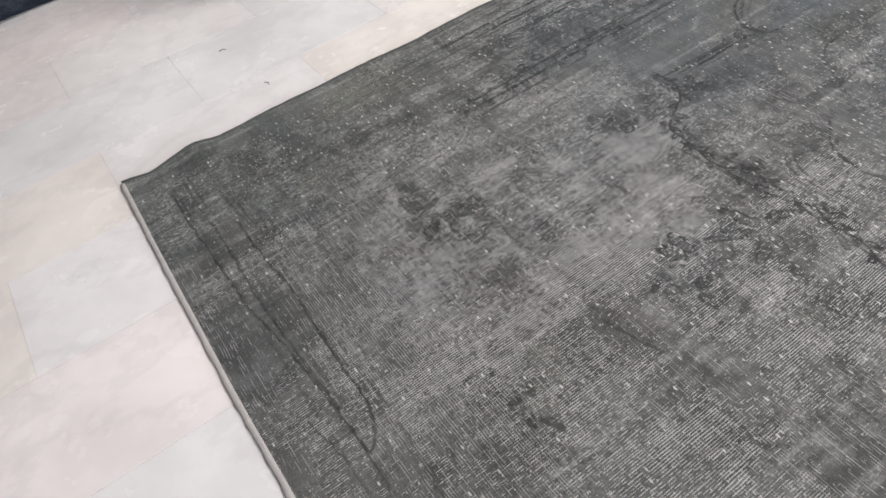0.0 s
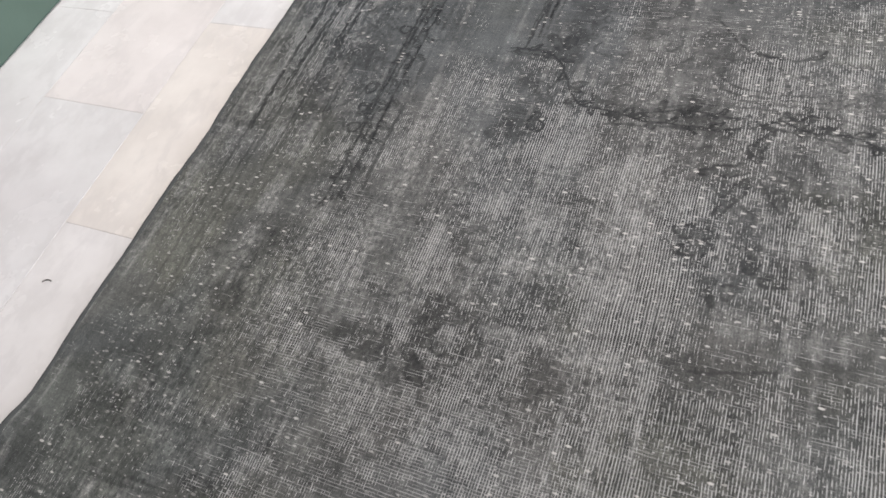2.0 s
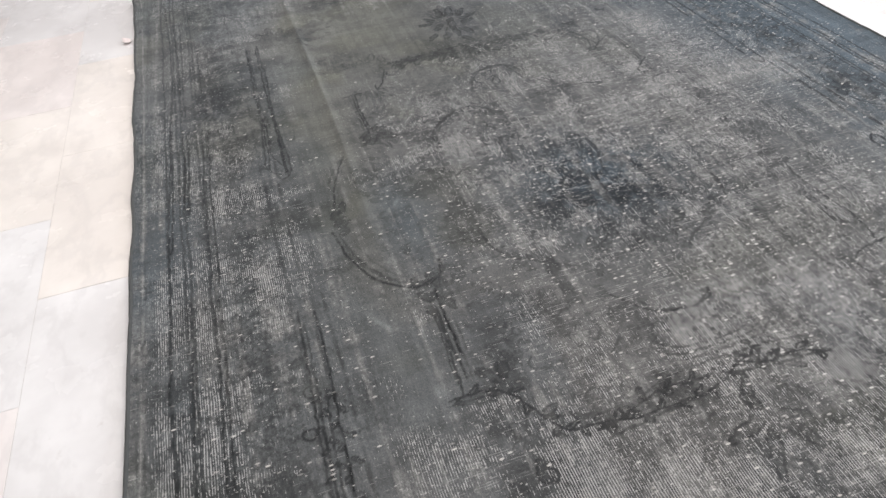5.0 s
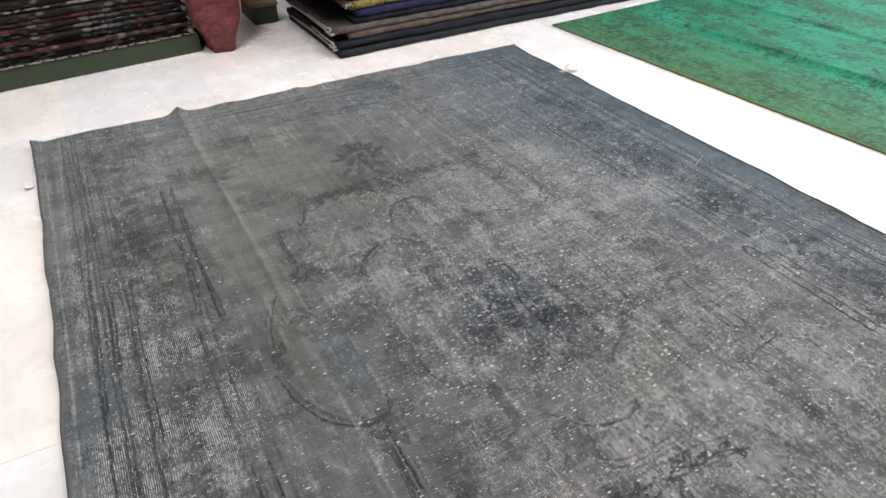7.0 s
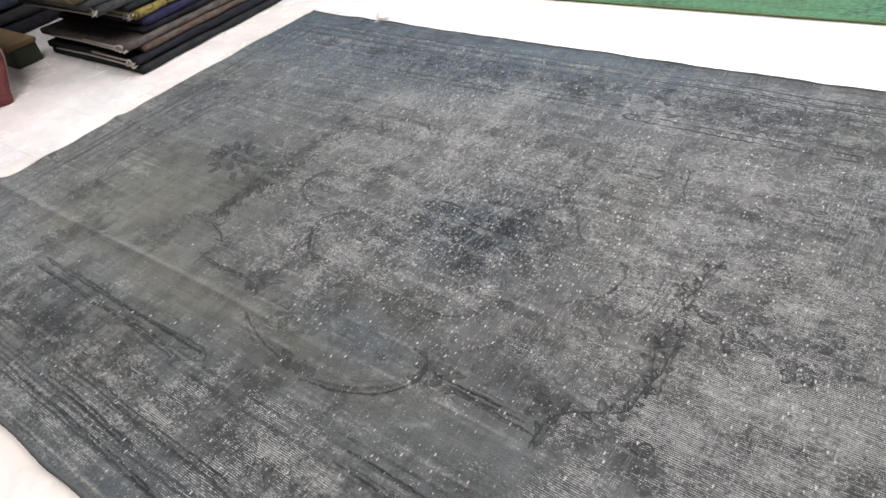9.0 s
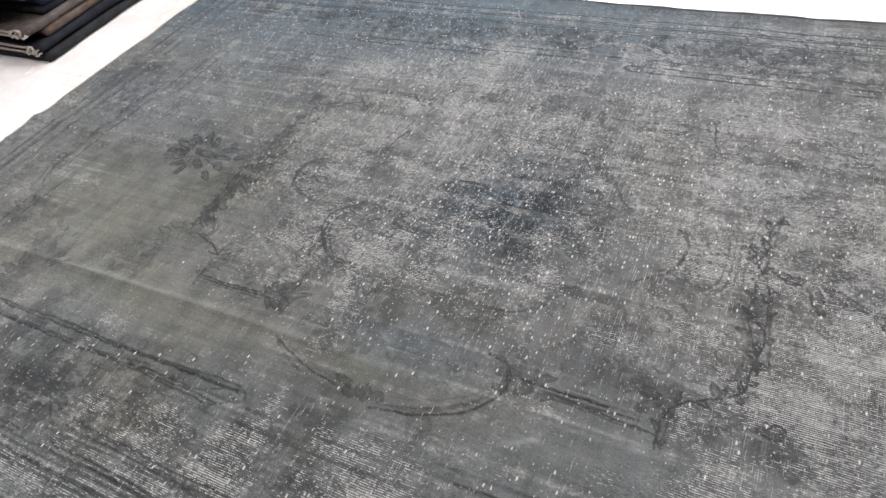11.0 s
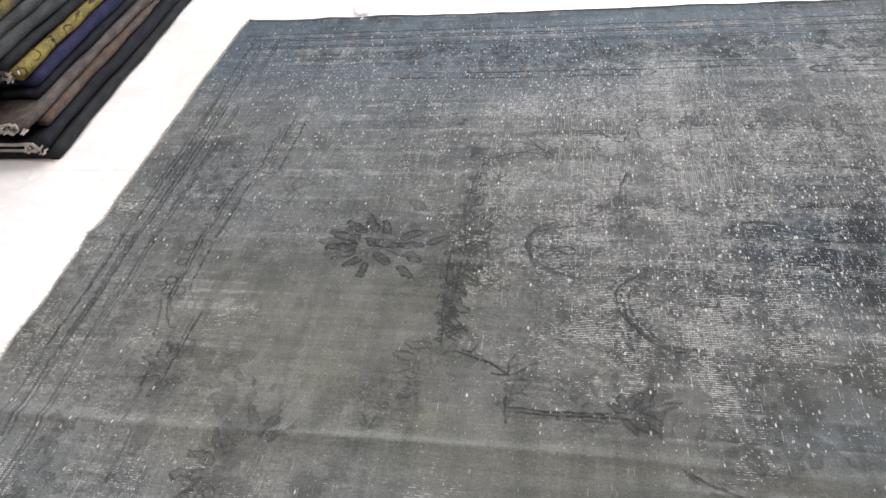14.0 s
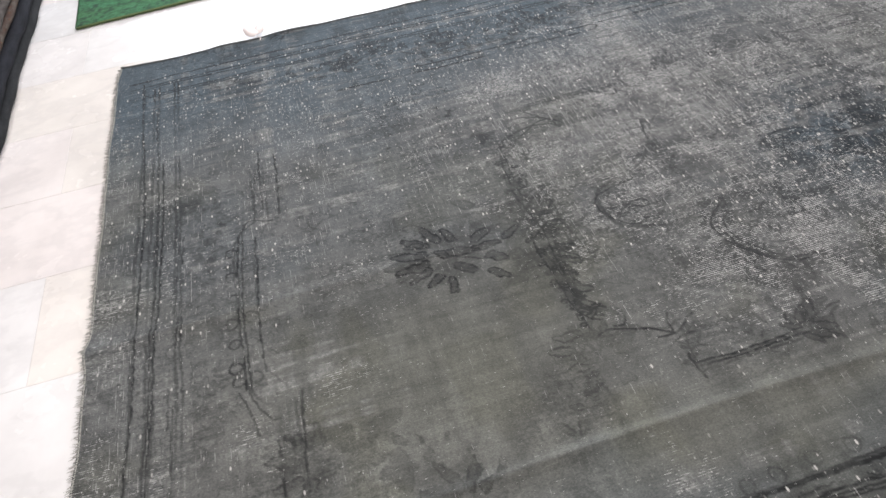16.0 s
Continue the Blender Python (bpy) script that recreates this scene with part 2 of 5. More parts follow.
def vnoise(x, y, sx, sy, seed):
    """Smooth noise from 0 to 1 with cells of sx by sy metres."""
    t = TABLE[seed % 24]
    u, v = x / sx + 7.3 * seed, y / sy + 3.1 * seed
    i, j = np.floor(u).astype(int), np.floor(v).astype(int)
    a, b = u - i, v - j
    a, b = a * a * (3 - 2 * a), b * b * (3 - 2 * b)
    i0, i1, j0, j1 = i % 128, (i + 1) % 128, j % 128, (j + 1) % 128
    return (t[i0, j0] * (1 - a) + t[i1, j0] * a) * (1 - b) + (t[i0, j1] * (1 - a) + t[i1, j1] * a) * b


def fbm(x, y, sx, sy, seed):
    return 0.55 * vnoise(x, y, sx, sy, seed) + 0.29 * vnoise(x, y, sx / 2.1, sy / 2.1, seed + 1) + 0.16 * vnoise(x, y, sx / 4.3, sy / 4.3, seed + 2)


def step(a, b, v):
    q = np.clip((v - a) / (b - a), 0, 1)
    return q * q * (3 - 2 * q)


def bell(x, y, cx, cy, sx, sy):
    return np.exp(-(((x - cx) / sx) ** 2 + ((y - cy) / sy) ** 2))


def sheet(name, nx, ny, place, thick, mat, fields):
    """A grid of nx by ny points, with its rim turned down to the floor; place(u, v) gives x, y, z."""
    u, v = np.meshgrid(np.linspace(0, 1, nx), np.linspace(0, 1, ny))
    x, y, z = place(u, v)
    top = np.stack([x, y, z], -1).reshape(-1, 3)
    idx = np.arange(nx * ny).reshape(ny, nx)
    quads = np.stack([idx[:-1, :-1], idx[:-1, 1:], idx[1:, 1:], idx[1:, :-1]], -1).reshape(-1, 4)
    rim = np.concatenate([idx[0, :-1], idx[:-1, -1], idx[-1, :0:-1], idx[:0:-1, 0]])
    low = top[rim].copy()
    low[:, 2] -= thick
    k = len(rim)
    lid = np.arange(k) + nx * ny
    skirt = np.stack([rim, lid, np.roll(lid, -1), np.roll(rim, -1)], -1)
    faces = np.concatenate([quads, skirt])
    me = bpy.data.meshes.new(name)
    me.vertices.add(nx * ny + k)
    me.vertices.foreach_set("co", np.concatenate([top, low]).astype(np.float32).ravel())
    me.loops.add(faces.size)
    me.loops.foreach_set("vertex_index", faces.astype(np.int32).ravel())
    me.polygons.add(len(faces))
    me.polygons.foreach_set("loop_start", np.arange(0, faces.size, 4, dtype=np.int32))
    me.polygons.foreach_set("use_smooth", np.ones(len(faces), dtype=bool))
    me.update(calc_edges=True)
    for key, value in fields(x, y).items():
        flat = value.reshape(nx * ny, -1)
        flat = np.concatenate([flat, flat[rim]]).astype(np.float32)
        if flat.shape[1] == 1:
            me.attributes.new(key, "FLOAT", "POINT").data.foreach_set("value", flat.ravel())
        else:
            me.attributes.new(key, "FLOAT_COLOR", "POINT").data.foreach_set("color", np.c_[flat, np.ones(len(flat), np.float32)].ravel())
    me.materials.append(mat)
    return new(name, me)


# ---------------------------------------------------------------- the room
def wall(name, lo, hi, label):
    return solo(name, boxed(lo, hi), M_WALL, label, "wall", "", "structure")


floor = solo("floor", boxed((-2.7, -3.2, -0.12), (5.4, 6.6, -0.0007)), M_GROUT, "polished off-white marble tile floor with thin grey joints", "floor", "", "structure")
wall("wall_west", (-2.8, -3.2, 0), (-2.7, 6.6, 3.0), "plain grey plaster wall")
wall("wall_south", (-2.7, -3.3, 0), (5.4, -3.2, 3.0), "plain grey plaster wall")
wall("wall_north", (-2.7, 6.6, 0), (5.4, 6.7, 3.0), "plain grey plaster wall")
for name, lo, hi in (("wall_east_low", (5.3, -3.2, 0), (5.4, 6.6, 0.35)), ("wall_east_high", (5.3, -3.2, 2.55), (5.4, 6.6, 3.0)),
                     ("wall_east_a", (5.3, -3.2, 0.35), (5.4, -0.9, 2.55)), ("wall_east_b", (5.3, 3.7, 0.35), (5.4, 6.6, 2.55))):
    wall(name, lo, hi, "grey plaster wall beside a shop window")
solo("ceiling", boxed((-2.8, -3.3, 3.0), (5.5, 6.7, 3.1)), M_WALL, "plain grey ceiling with lamp panels", "ceiling", "", "structure")
for lx, ly in LAMPS:
    bm = bmesh.new()
    for a, b in (((-0.32, -0.62), (-0.30, 0.62)), ((0.30, -0.62), (0.32, 0.62)), ((-0.30, -0.62), (0.30, -0.60)), ((-0.30, 0.60), (0.30, 0.62))):
        piece = boxed((lx + a[0], ly + a[1], 2.92), (lx + b[0], ly + b[1], 3.0))
        me = bpy.data.meshes.new("tmp")
        piece.to_mesh(me)
        bm.from_mesh(me)
        piece.free()
        bpy.data.meshes.remove(me)
    solo("ceiling_light_frame", bm, M_METAL, "grey metal frame of a ceiling lamp", "lamp frame")


# ---------------------------------------------------------------- the overdyed rug
MID = (0.947, 1.551)          # middle of the medallion
W0, L0 = 1.943, 3.008


def rug_place(u, v):
    yy = v * L0
    left = 0.019 * np.sin(np.pi * np.clip(v, 0, 1)) ** 0.7 + 0.009 * (vnoise(yy, yy * 0, 0.12, 1, 3) - 0.5) + 0.012 * bell(yy, 0, 0.06, 0, 0.05, 1) * step(0.0, 0.02, v)
    right = W0 - 0.006 * step(0.9, 0.4, v) + 0.010 * (vnoise(yy, yy * 0, 0.13, 1, 5) - 0.5) + 0.009 * step(0.95, 1.0, v)
    x = left + u * (right - left)
    near = 0.005 * (vnoise(x, x * 0, 0.2, 1, 6) - 0.5) - 0.008 * np.sin(np.pi * np.clip(u, 0, 1))
    far = 0.006 * (vnoise(x, x * 0, 0.13, 1, 7) - 0.5) + 0.018 * bell(x, 0, 0.485, 0, 0.03, 1) + 0.006 * bell(x, 0, 0.94, 0, 0.03, 1) - 0.008 * step(0.96, 1.0, u) - 0.006 * step(0.04, 0.0, u)
    y = near + v * (L0 + far - near)
    z = 0.007 + 0.004 * fbm(x, y, 0.35, 0.35, 2)
    # old fold lines along the rug, and lifted edges
    z = z + 0.007 * np.exp(-(np.abs(x - 0.494 - 0.006 * np.sin(4 * y)) / 0.014) ** 1.4) * step(1.0, 2.3, y)
    z = z + 0.004 * np.exp(-(np.abs(x - 0.945) / 0.02) ** 1.5) * step(1.9, 2.7, y)
    edge = np.exp(-np.minimum(x, W0 - x) / 0.025)
    z = z + edge * 0.008 * (vnoise(x, y, 0.4, 0.09, 8)) + 0.010 * bell(x, y, 0.0, 0.17, 0.05, 0.035) + 0.012 * bell(x, y, 0.0, 3.0, 0.03, 0.03)
    z = z + np.exp(-(L0 - y) / 0.02) * 0.008 * vnoise(x, y, 0.08, 0.4, 9)
    return x, y, z


class Painter:
    """Dark lines of the woven design, as distances to short strokes."""

    def __init__(self, x, y):
        self.x, self.y, self.d = x, y, np.zeros_like(x)

    def stroke(self, pts, width=0.0022, dark=1.0):
        lo, hi = np.min(pts, 0) - 0.02, np.max(pts, 0) + 0.02
        sel = np.nonzero((self.x > lo[0]) & (self.x < hi[0]) & (self.y > lo[1]) & (self.y < hi[1]))
        if not len(sel[0]):
            return
        px, py = self.x[sel], self.y[sel]
        best = np.full(px.shape, 9.0)
        for (ax, ay), (bx, by) in zip(pts, pts[1:]):
            dx, dy = bx - ax, by - ay
            t = np.clip(((px - ax) * dx + (py - ay) * dy) / (dx * dx + dy * dy + 1e-12), 0, 1)
            best = np.minimum(best, np.hypot(px - ax - t * dx, py - ay - t * dy))
        self.d[sel] = np.maximum(self.d[sel], dark * (1 - step(width * 0.6, width * 1.35, best)))

    def pair(self, pts, gap, width=0.002, dark=1.0):
        p = np.array(pts, float)
        t = np.gradient(p, axis=0)
        t /= np.linalg.norm(t, axis=1, keepdims=True) + 1e-9
        nrm = np.c_[-t[:, 1], t[:, 0]] * gap / 2
        self.stroke(p + nrm, width, dark)
        self.stroke(p - nrm, width, dark)

    def curve(self, pts, width=0.0022, dark=1.0):
        """A stroke smoothed through its points."""
        p = np.array(pts, float)
        for _ in range(2):
            q = np.empty((2 * len(p) - 1, 2))
            q[::2], q[1::2] = p, (p[1:] + p[:-1]) / 2
            q[2:-2:2] = 0.5 * q[2:-2:2] + 0.25 * (q[1:-3:2] + q[3:-1:2])
            p = q
        self.stroke(p, width, dark)

    def petal(self, cx, cy, ang, ln, wd, fill=0.45, line=0.9):
        ca, sa = math.cos(ang), math.sin(ang)
        sel = np.nonzero((np.abs(self.x - cx) < ln * 1.1 + wd) & (np.abs(self.y - cy) < ln * 1.1 + wd))
        px, py = self.x[sel] - cx, self.y[sel] - cy
        t = (px * ca + py * sa) / ln
        half = wd * np.sqrt(np.clip(4 * t * (1 - t), 0, 1)) * (1.15 - 0.5 * t)
        e = np.abs(py * ca - px * sa) - half
        ink = np.where((t > 0) & (t < 1), np.maximum(fill * (e < 0), line * (np.abs(e) < 0.0021)), 0)
        self.d[sel] = np.maximum(self.d[sel], ink)

    def vine(self, pts, every=0.024, ln=0.022, wd=0.005, fill=0.55):
        """Small leaves to either side of a line."""
        p = np.array(pts, float)
        k = 0
        for a, b in zip(p, p[1:]):
            seg = math.hypot(*(b - a))
            ang = math.atan2(b[1] - a[1], b[0] - a[0])
            for t in np.arange(0.3 * every, seg, every):
                c = a + (b - a) * t / seg
                self.petal(c[0], c[1], ang + (0.9 if k % 2 else -0.9) + 0.3 * math.sin(5.0 * k), ln * (1 + 0.3 * math.sin(3.0 * k)), wd, fill, 0.8)
                k += 1

    def rosette(self, cx, cy, r, n, fill=0.5, turn=0.0):
        for k in range(n):
            self.petal(cx, cy, turn + 2 * math.pi * k / n, r, r * 0.26, fill)

    def loops(self, centres, width, dark, r=0.011):
        """Small rings, each pulled a little out of round."""
        for k, (cx, cy) in enumerate(centres):
            a = np.linspace(0, 2 * math.pi, 13)
            self.stroke(np.c_[cx + r * (1 + 0.25 * math.sin(3.0 * k)) * np.cos(a), cy + r * np.sin(a + 0.3 * np.cos(a))], width, dark)

    def petals(self, ends, fill, line):
        """Petals from base to tip, two points each."""
        for (ax, ay), (bx, by) in zip(ends[::2], ends[1::2]):
            ln = math.hypot(bx - ax, by - ay)
            self.petal(ax, ay, math.atan2(by - ay, bx - ax), ln, min(0.2 * ln, 0.010), fill, 0.85 * line)


def leafy(p, loose, pts, width, dark):
    """A stem with small leaves to either side."""
    p.curve(pts, width, dark)
    loose.vine(pts, 0.028, 0.021, 0.0038, 0.15)


def woven_lines(p, loose):
    """The lines of the design that have outlasted the wear."""
    # far end border
    p.curve([(1.842, 2.935), (1.526, 2.928), (1.255, 2.915), (1.090, 2.921), (0.948, 2.923), (0.804, 2.926), (0.645, 2.932)], 0.0021, 1)
    p.curve([(1.685, 2.897), (1.466, 2.892), (1.243, 2.887), (1.078, 2.888), (0.926, 2.898), (0.794, 2.898), (0.636, 2.904)], 0.0019, 0.9)
    p.curve([(1.461, 2.881), (1.240, 2.877), (1.074, 2.880), (0.898, 2.890), (0.792, 2.893), (0.633, 2.898)], 0.0019, 1)
    p.stroke([(1.467, 2.844), (1.350, 2.842)], 0.0018, 0.8)
    p.stroke([(1.191, 2.843), (1.063, 2.849)], 0.0018, 0.8)
    p.stroke([(1.188, 2.836), (1.106, 2.839)], 0.0018, 0.9)
    p.stroke([(0.974, 2.845), (0.903, 2.851)], 0.0018, 0.9)
    p.stroke([(0.972, 2.839), (0.900, 2.843)], 0.0018, 0.9)
    p.stroke([(0.817, 2.866), (0.740, 2.867)], 0.0018, 0.6)
    p.stroke([(0.781, 2.859), (0.620, 2.858)], 0.0018, 0.7)
    p.stroke([(1.412, 2.661), (1.288, 2.667), (1.210, 2.667)], 0.0019, 0.9)
    p.stroke([(1.352, 2.674), (1.236, 2.684)], 0.0017, 0.7)
    p.stroke([(1.387, 2.628), (1.292, 2.629), (1.180, 2.636)], 0.0021, 1)
    p.curve([(1.171, 2.637), (1.165, 2.666), (1.197, 2.702), (1.135, 2.723)], 0.0019, 0.8)
    p.curve([(1.143, 2.723), (1.095, 2.728), (1.018, 2.731), (0.880, 2.734), (0.771, 2.735)], 0.0021, 1)
    p.curve([(1.174, 2.711), (1.092, 2.720), (1.015, 2.723), (0.877, 2.726), (0.768, 2.728)], 0.0019, 0.9)
    p.curve([(1.131, 2.690), (1.004, 2.694), (0.893, 2.699), (0.793, 2.701)], 0.0021, 1)
    p.curve([(0.769, 2.731), (0.734, 2.725), (0.695, 2.696), (0.696, 2.685)], 0.0019, 0.8)
    p.curve([(0.763, 2.746), (0.720, 2.731), (0.674, 2.719)], 0.0018, 0.7)
    p.curve([(0.740, 2.647), (0.686, 2.650), (0.626, 2.653), (0.554, 2.657)], 0.0021, 0.9)
    p.curve([(0.659, 2.691), (0.610, 2.689), (0.565, 2.690)], 0.0021, 0.9)
    p.loops([(1.100, 2.740), (1.038, 2.743), (0.979, 2.744), (0.917, 2.746), (0.871, 2.745), (0.817, 2.749), (0.786, 2.745)], 0.0022, 0.9)
    p.loops([(1.100, 2.698), (0.924, 2.711), (0.866, 2.714), (0.787, 2.716)], 0.0018, 0.6)
    loose.petals([(0.610, 2.605), (0.631, 2.579), (0.592, 2.608), (0.555, 2.580), (0.578, 2.567), (0.585, 2.531), (0.556, 2.554), (0.548, 2.491), (0.612, 2.524), (0.593, 2.498), (0.552, 2.598), (0.566, 2.612), (0.615, 2.560), (0.637, 2.537)], 0.35, 0.5)
    # palmette
    loose.petals([(0.969, 2.363), (1.010, 2.418), (0.950, 2.373), (0.966, 2.443), (0.931, 2.374), (0.924, 2.446), (0.917, 2.371), (0.894, 2.424), (0.899, 2.360), (0.869, 2.390), (0.888, 2.344), (0.843, 2.351), (0.977, 2.343), (1.030, 2.370), (0.969, 2.313), (1.020, 2.335)], 0.6, 1.15)
    loose.petals([(0.941, 2.340), (0.935, 2.274), (0.913, 2.337), (0.885, 2.296), (0.940, 2.289), (0.938, 2.234), (0.964, 2.288), (0.977, 2.237), (0.917, 2.269), (0.893, 2.227), (0.881, 2.275), (0.847, 2.243), (0.940, 2.227), (0.966, 2.189), (0.986, 2.407), (0.977, 2.369), (0.933, 2.331), (0.952, 2.359)], 0.6, 1.1)
    p.curve([(0.954, 2.364), (0.929, 2.321), (0.910, 2.282), (0.902, 2.229)], 0.0017, 0.8)
    # vine at the field's far end
    leafy(p, loose, [(1.220, 2.136), (1.154, 2.155), (1.079, 2.162), (1.024, 2.162), (0.976, 2.150), (0.929, 2.145), (0.871, 2.151), (0.813, 2.153), (0.741, 2.163), (0.689, 2.160)], 0.0019, 0.9)
    leafy(p, loose, [(1.226, 2.125), (1.150, 2.144), (1.079, 2.152), (1.022, 2.148), (0.980, 2.140), (0.928, 2.134), (0.867, 2.142), (0.809, 2.144), (0.738, 2.156)], 0.0018, 0.8)
    loose.petals([(1.033, 2.140), (1.053, 2.098), (0.989, 2.139), (1.013, 2.100), (0.953, 2.136), (0.945, 2.095), (0.896, 2.136), (0.876, 2.109), (0.867, 2.148), (0.837, 2.110), (0.823, 2.149), (0.782, 2.140), (1.078, 2.160), (1.103, 2.127), (1.189, 2.140), (1.207, 2.107)], 0.25, 0.9)
    p.curve([(1.293, 2.083), (1.287, 2.031), (1.242, 1.987)], 0.0017, 0.8)
    p.curve([(1.228, 2.080), (1.279, 2.013), (1.233, 1.998)], 0.0017, 0.8)
    leafy(p, loose, [(0.934, 2.172), (0.901, 2.177), (0.850, 2.171), (0.800, 2.171), (0.761, 2.171), (0.717, 2.159), (0.705, 2.139)], 0.0019, 0.9)
    leafy(p, loose, [(0.939, 2.154), (0.900, 2.164), (0.853, 2.160), (0.803, 2.158), (0.765, 2.158), (0.723, 2.139), (0.720, 2.116)], 0.0017, 0.8)
    loose.petals([(0.992, 2.148), (1.041, 2.116), (1.065, 2.155), (1.097, 2.119), (0.927, 2.160), (0.963, 2.105), (0.886, 2.153), (0.852, 2.111), (0.793, 2.160), (0.765, 2.116), (0.753, 2.158), (0.721, 2.113), (0.957, 2.129), (0.938, 2.100), (0.840, 2.172), (0.826, 2.133)], 0.25, 0.9)
    p.curve([(0.674, 2.153), (0.684, 2.135), (0.669, 2.099), (0.661, 2.065), (0.637, 2.034)], 0.0021, 1)
    p.curve([(0.640, 2.036), (0.657, 2.035), (0.679, 2.028)], 0.0021, 1)
    p.curve([(0.639, 2.066), (0.635, 2.029), (0.651, 2.010), (0.666, 1.988)], 0.0019, 1)
    p.curve([(0.618, 2.053), (0.631, 2.031), (0.630, 2.003)], 0.0018, 0.9)
    p.curve([(0.683, 2.122), (0.680, 2.097), (0.701, 2.095)], 0.0018, 0.9)
    loose.petals([(0.661, 2.197), (0.674, 2.245), (0.628, 2.190), (0.624, 2.233), (0.683, 2.182), (0.699, 2.223)], 0.2, 0.7)
    # bar of the field's corner, and its blossom
    p.stroke([(0.594, 2.036), (0.549, 2.032)], 0.0029, 1)
    p.stroke([(0.574, 2.030), (0.572, 1.972), (0.573, 1.908), (0.577, 1.841)], 0.0021, 1)
    p.stroke([(0.566, 2.018), (0.565, 1.942), (0.568, 1.855), (0.567, 1.836)], 0.0021, 1)
    loose.petals([(0.577, 1.841), (0.597, 1.869), (0.584, 1.841), (0.616, 1.847), (0.592, 1.836), (0.622, 1.813), (0.582, 1.825), (0.638, 1.796), (0.574, 1.827), (0.567, 1.782), (0.568, 1.833), (0.544, 1.801), (0.567, 1.842), (0.538, 1.828)], 0.5, 0.9)
    p.curve([(0.587, 1.827), (0.600, 1.785), (0.605, 1.751)], 0.0017, 0.7)
    # ring and arcs of the medallion
    p.curve([(1.009, 1.924), (0.995, 1.995), (0.984, 2.020), (0.960, 2.030), (0.931, 2.023), (0.896, 1.999), (0.889, 1.973)], 0.0021, 0.9)
    p.curve([(0.945, 1.967), (0.953, 1.946), (0.939, 1.922), (0.922, 1.939), (0.937, 1.960)], 0.0018, 0.9)
    p.curve([(0.893, 1.795), (0.852, 1.845), (0.822, 1.853), (0.781, 1.844), (0.745, 1.821), (0.720, 1.795), (0.704, 1.770), (0.701, 1.742)], 0.0024, 0.9)
    p.curve([(0.839, 1.824), (0.816, 1.832), (0.783, 1.826), (0.749, 1.806), (0.724, 1.781)], 0.0018, 0.7)
    p.curve([(0.707, 1.724), (0.709, 1.772), (0.746, 1.821), (0.784, 1.837), (0.826, 1.842)], 0.0026, 0.8)
    p.curve([(0.688, 1.404), (0.694, 1.351), (0.713, 1.312), (0.734, 1.295)], 0.0024, 0.7)
    p.curve([(1.200, 1.447), (1.205, 1.415), (1.206, 1.375), (1.199, 1.340), (1.189, 1.316)], 0.0024, 0.9)
    p.curve([(1.185, 1.309), (1.144, 1.288), (1.113, 1.287)], 0.0021, 0.7)
    p.curve([(0.845, 1.150), (0.862, 1.125), (0.880, 1.099), (0.907, 1.078), (0.944, 1.077), (0.981, 1.074), (1.004, 1.086), (1.008, 1.105)], 0.0022, 0.8)
    loose.petals([(1.077, 1.286), (1.070, 1.323), (1.073, 1.279), (1.051, 1.278), (1.131, 1.284), (1.106, 1.260), (1.148, 1.287), (1.156, 1.319)], 0.5, 0.8)
    loose.petals([(1.330, 1.398), (1.374, 1.402), (1.310, 1.366), (1.351, 1.351), (1.304, 1.349), (1.312, 1.309), (1.343, 1.373), (1.381, 1.359)], 0.5, 0.7)
    p.curve([(1.220, 2.134), (1.250, 2.081), (1.255, 2.034), (1.234, 1.999)], 0.0017, 0.7)
    p.curve([(1.319, 2.053), (1.283, 2.029), (1.246, 1.994)], 0.0017, 0.8)
    loose.petals([(1.266, 2.170), (1.275, 2.195), (1.266, 2.170), (1.295, 2.166), (1.266, 2.170), (1.245, 2.142), (1.266, 2.170), (1.234, 2.168)], 0.8, 0.9)
    p.curve([(1.340, 1.888), (1.303, 1.850), (1.284, 1.822), (1.315, 1.820)], 0.0019, 0.9)
    p.curve([(1.083, 1.844), (1.130, 1.837), (1.172, 1.823)], 0.0019, 0.7)
    p.curve([(1.063, 1.517), (1.079, 1.472), (1.093, 1.439)], 0.0018, 0.7)
    p.curve([(1.203, 1.442), (1.203, 1.375), (1.190, 1.315)], 0.0021, 0.7)
    p.curve([(1.358, 1.349), (1.352, 1.287), (1.363, 1.216), (1.367, 1.124), (1.352, 1.088)], 0.0019, 0.8)
    p.curve([(1.393, 1.097), (1.352, 1.085), (1.296, 1.087), (1.273, 1.051), (1.290, 1.030)], 0.0019, 0.8)
    p.curve([(0.926, 1.610), (0.972, 1.611), (1.004, 1.589), (1.013, 1.542), (0.992, 1.501)], 0.0024, 0.8)
    p.curve([(0.934, 1.582), (0.966, 1.578), (0.984, 1.553), (0.968, 1.525)], 0.0024, 0.7)
    p.curve([(0.992, 1.501), (0.979, 1.451), (0.980, 1.418)], 0.0024, 0.8)
    p.curve([(1.002, 1.638), (1.029, 1.608), (1.033, 1.559), (1.010, 1.505), (1.007, 1.446)], 0.0024, 0.8)
    # side border
    p.curve([(0.364, 2.452), (0.366, 2.316), (0.368, 2.244), (0.361, 2.099), (0.360, 1.969), (0.368, 1.855), (0.367, 1.762)], 0.0021, 0.9)
    p.curve([(0.332, 2.440), (0.333, 2.331), (0.328, 2.239), (0.325, 2.072), (0.338, 1.955), (0.333, 1.890)], 0.0022, 1)
    p.curve([(0.340, 2.432), (0.336, 2.245), (0.333, 2.078), (0.346, 1.960)], 0.0017, 0.7)
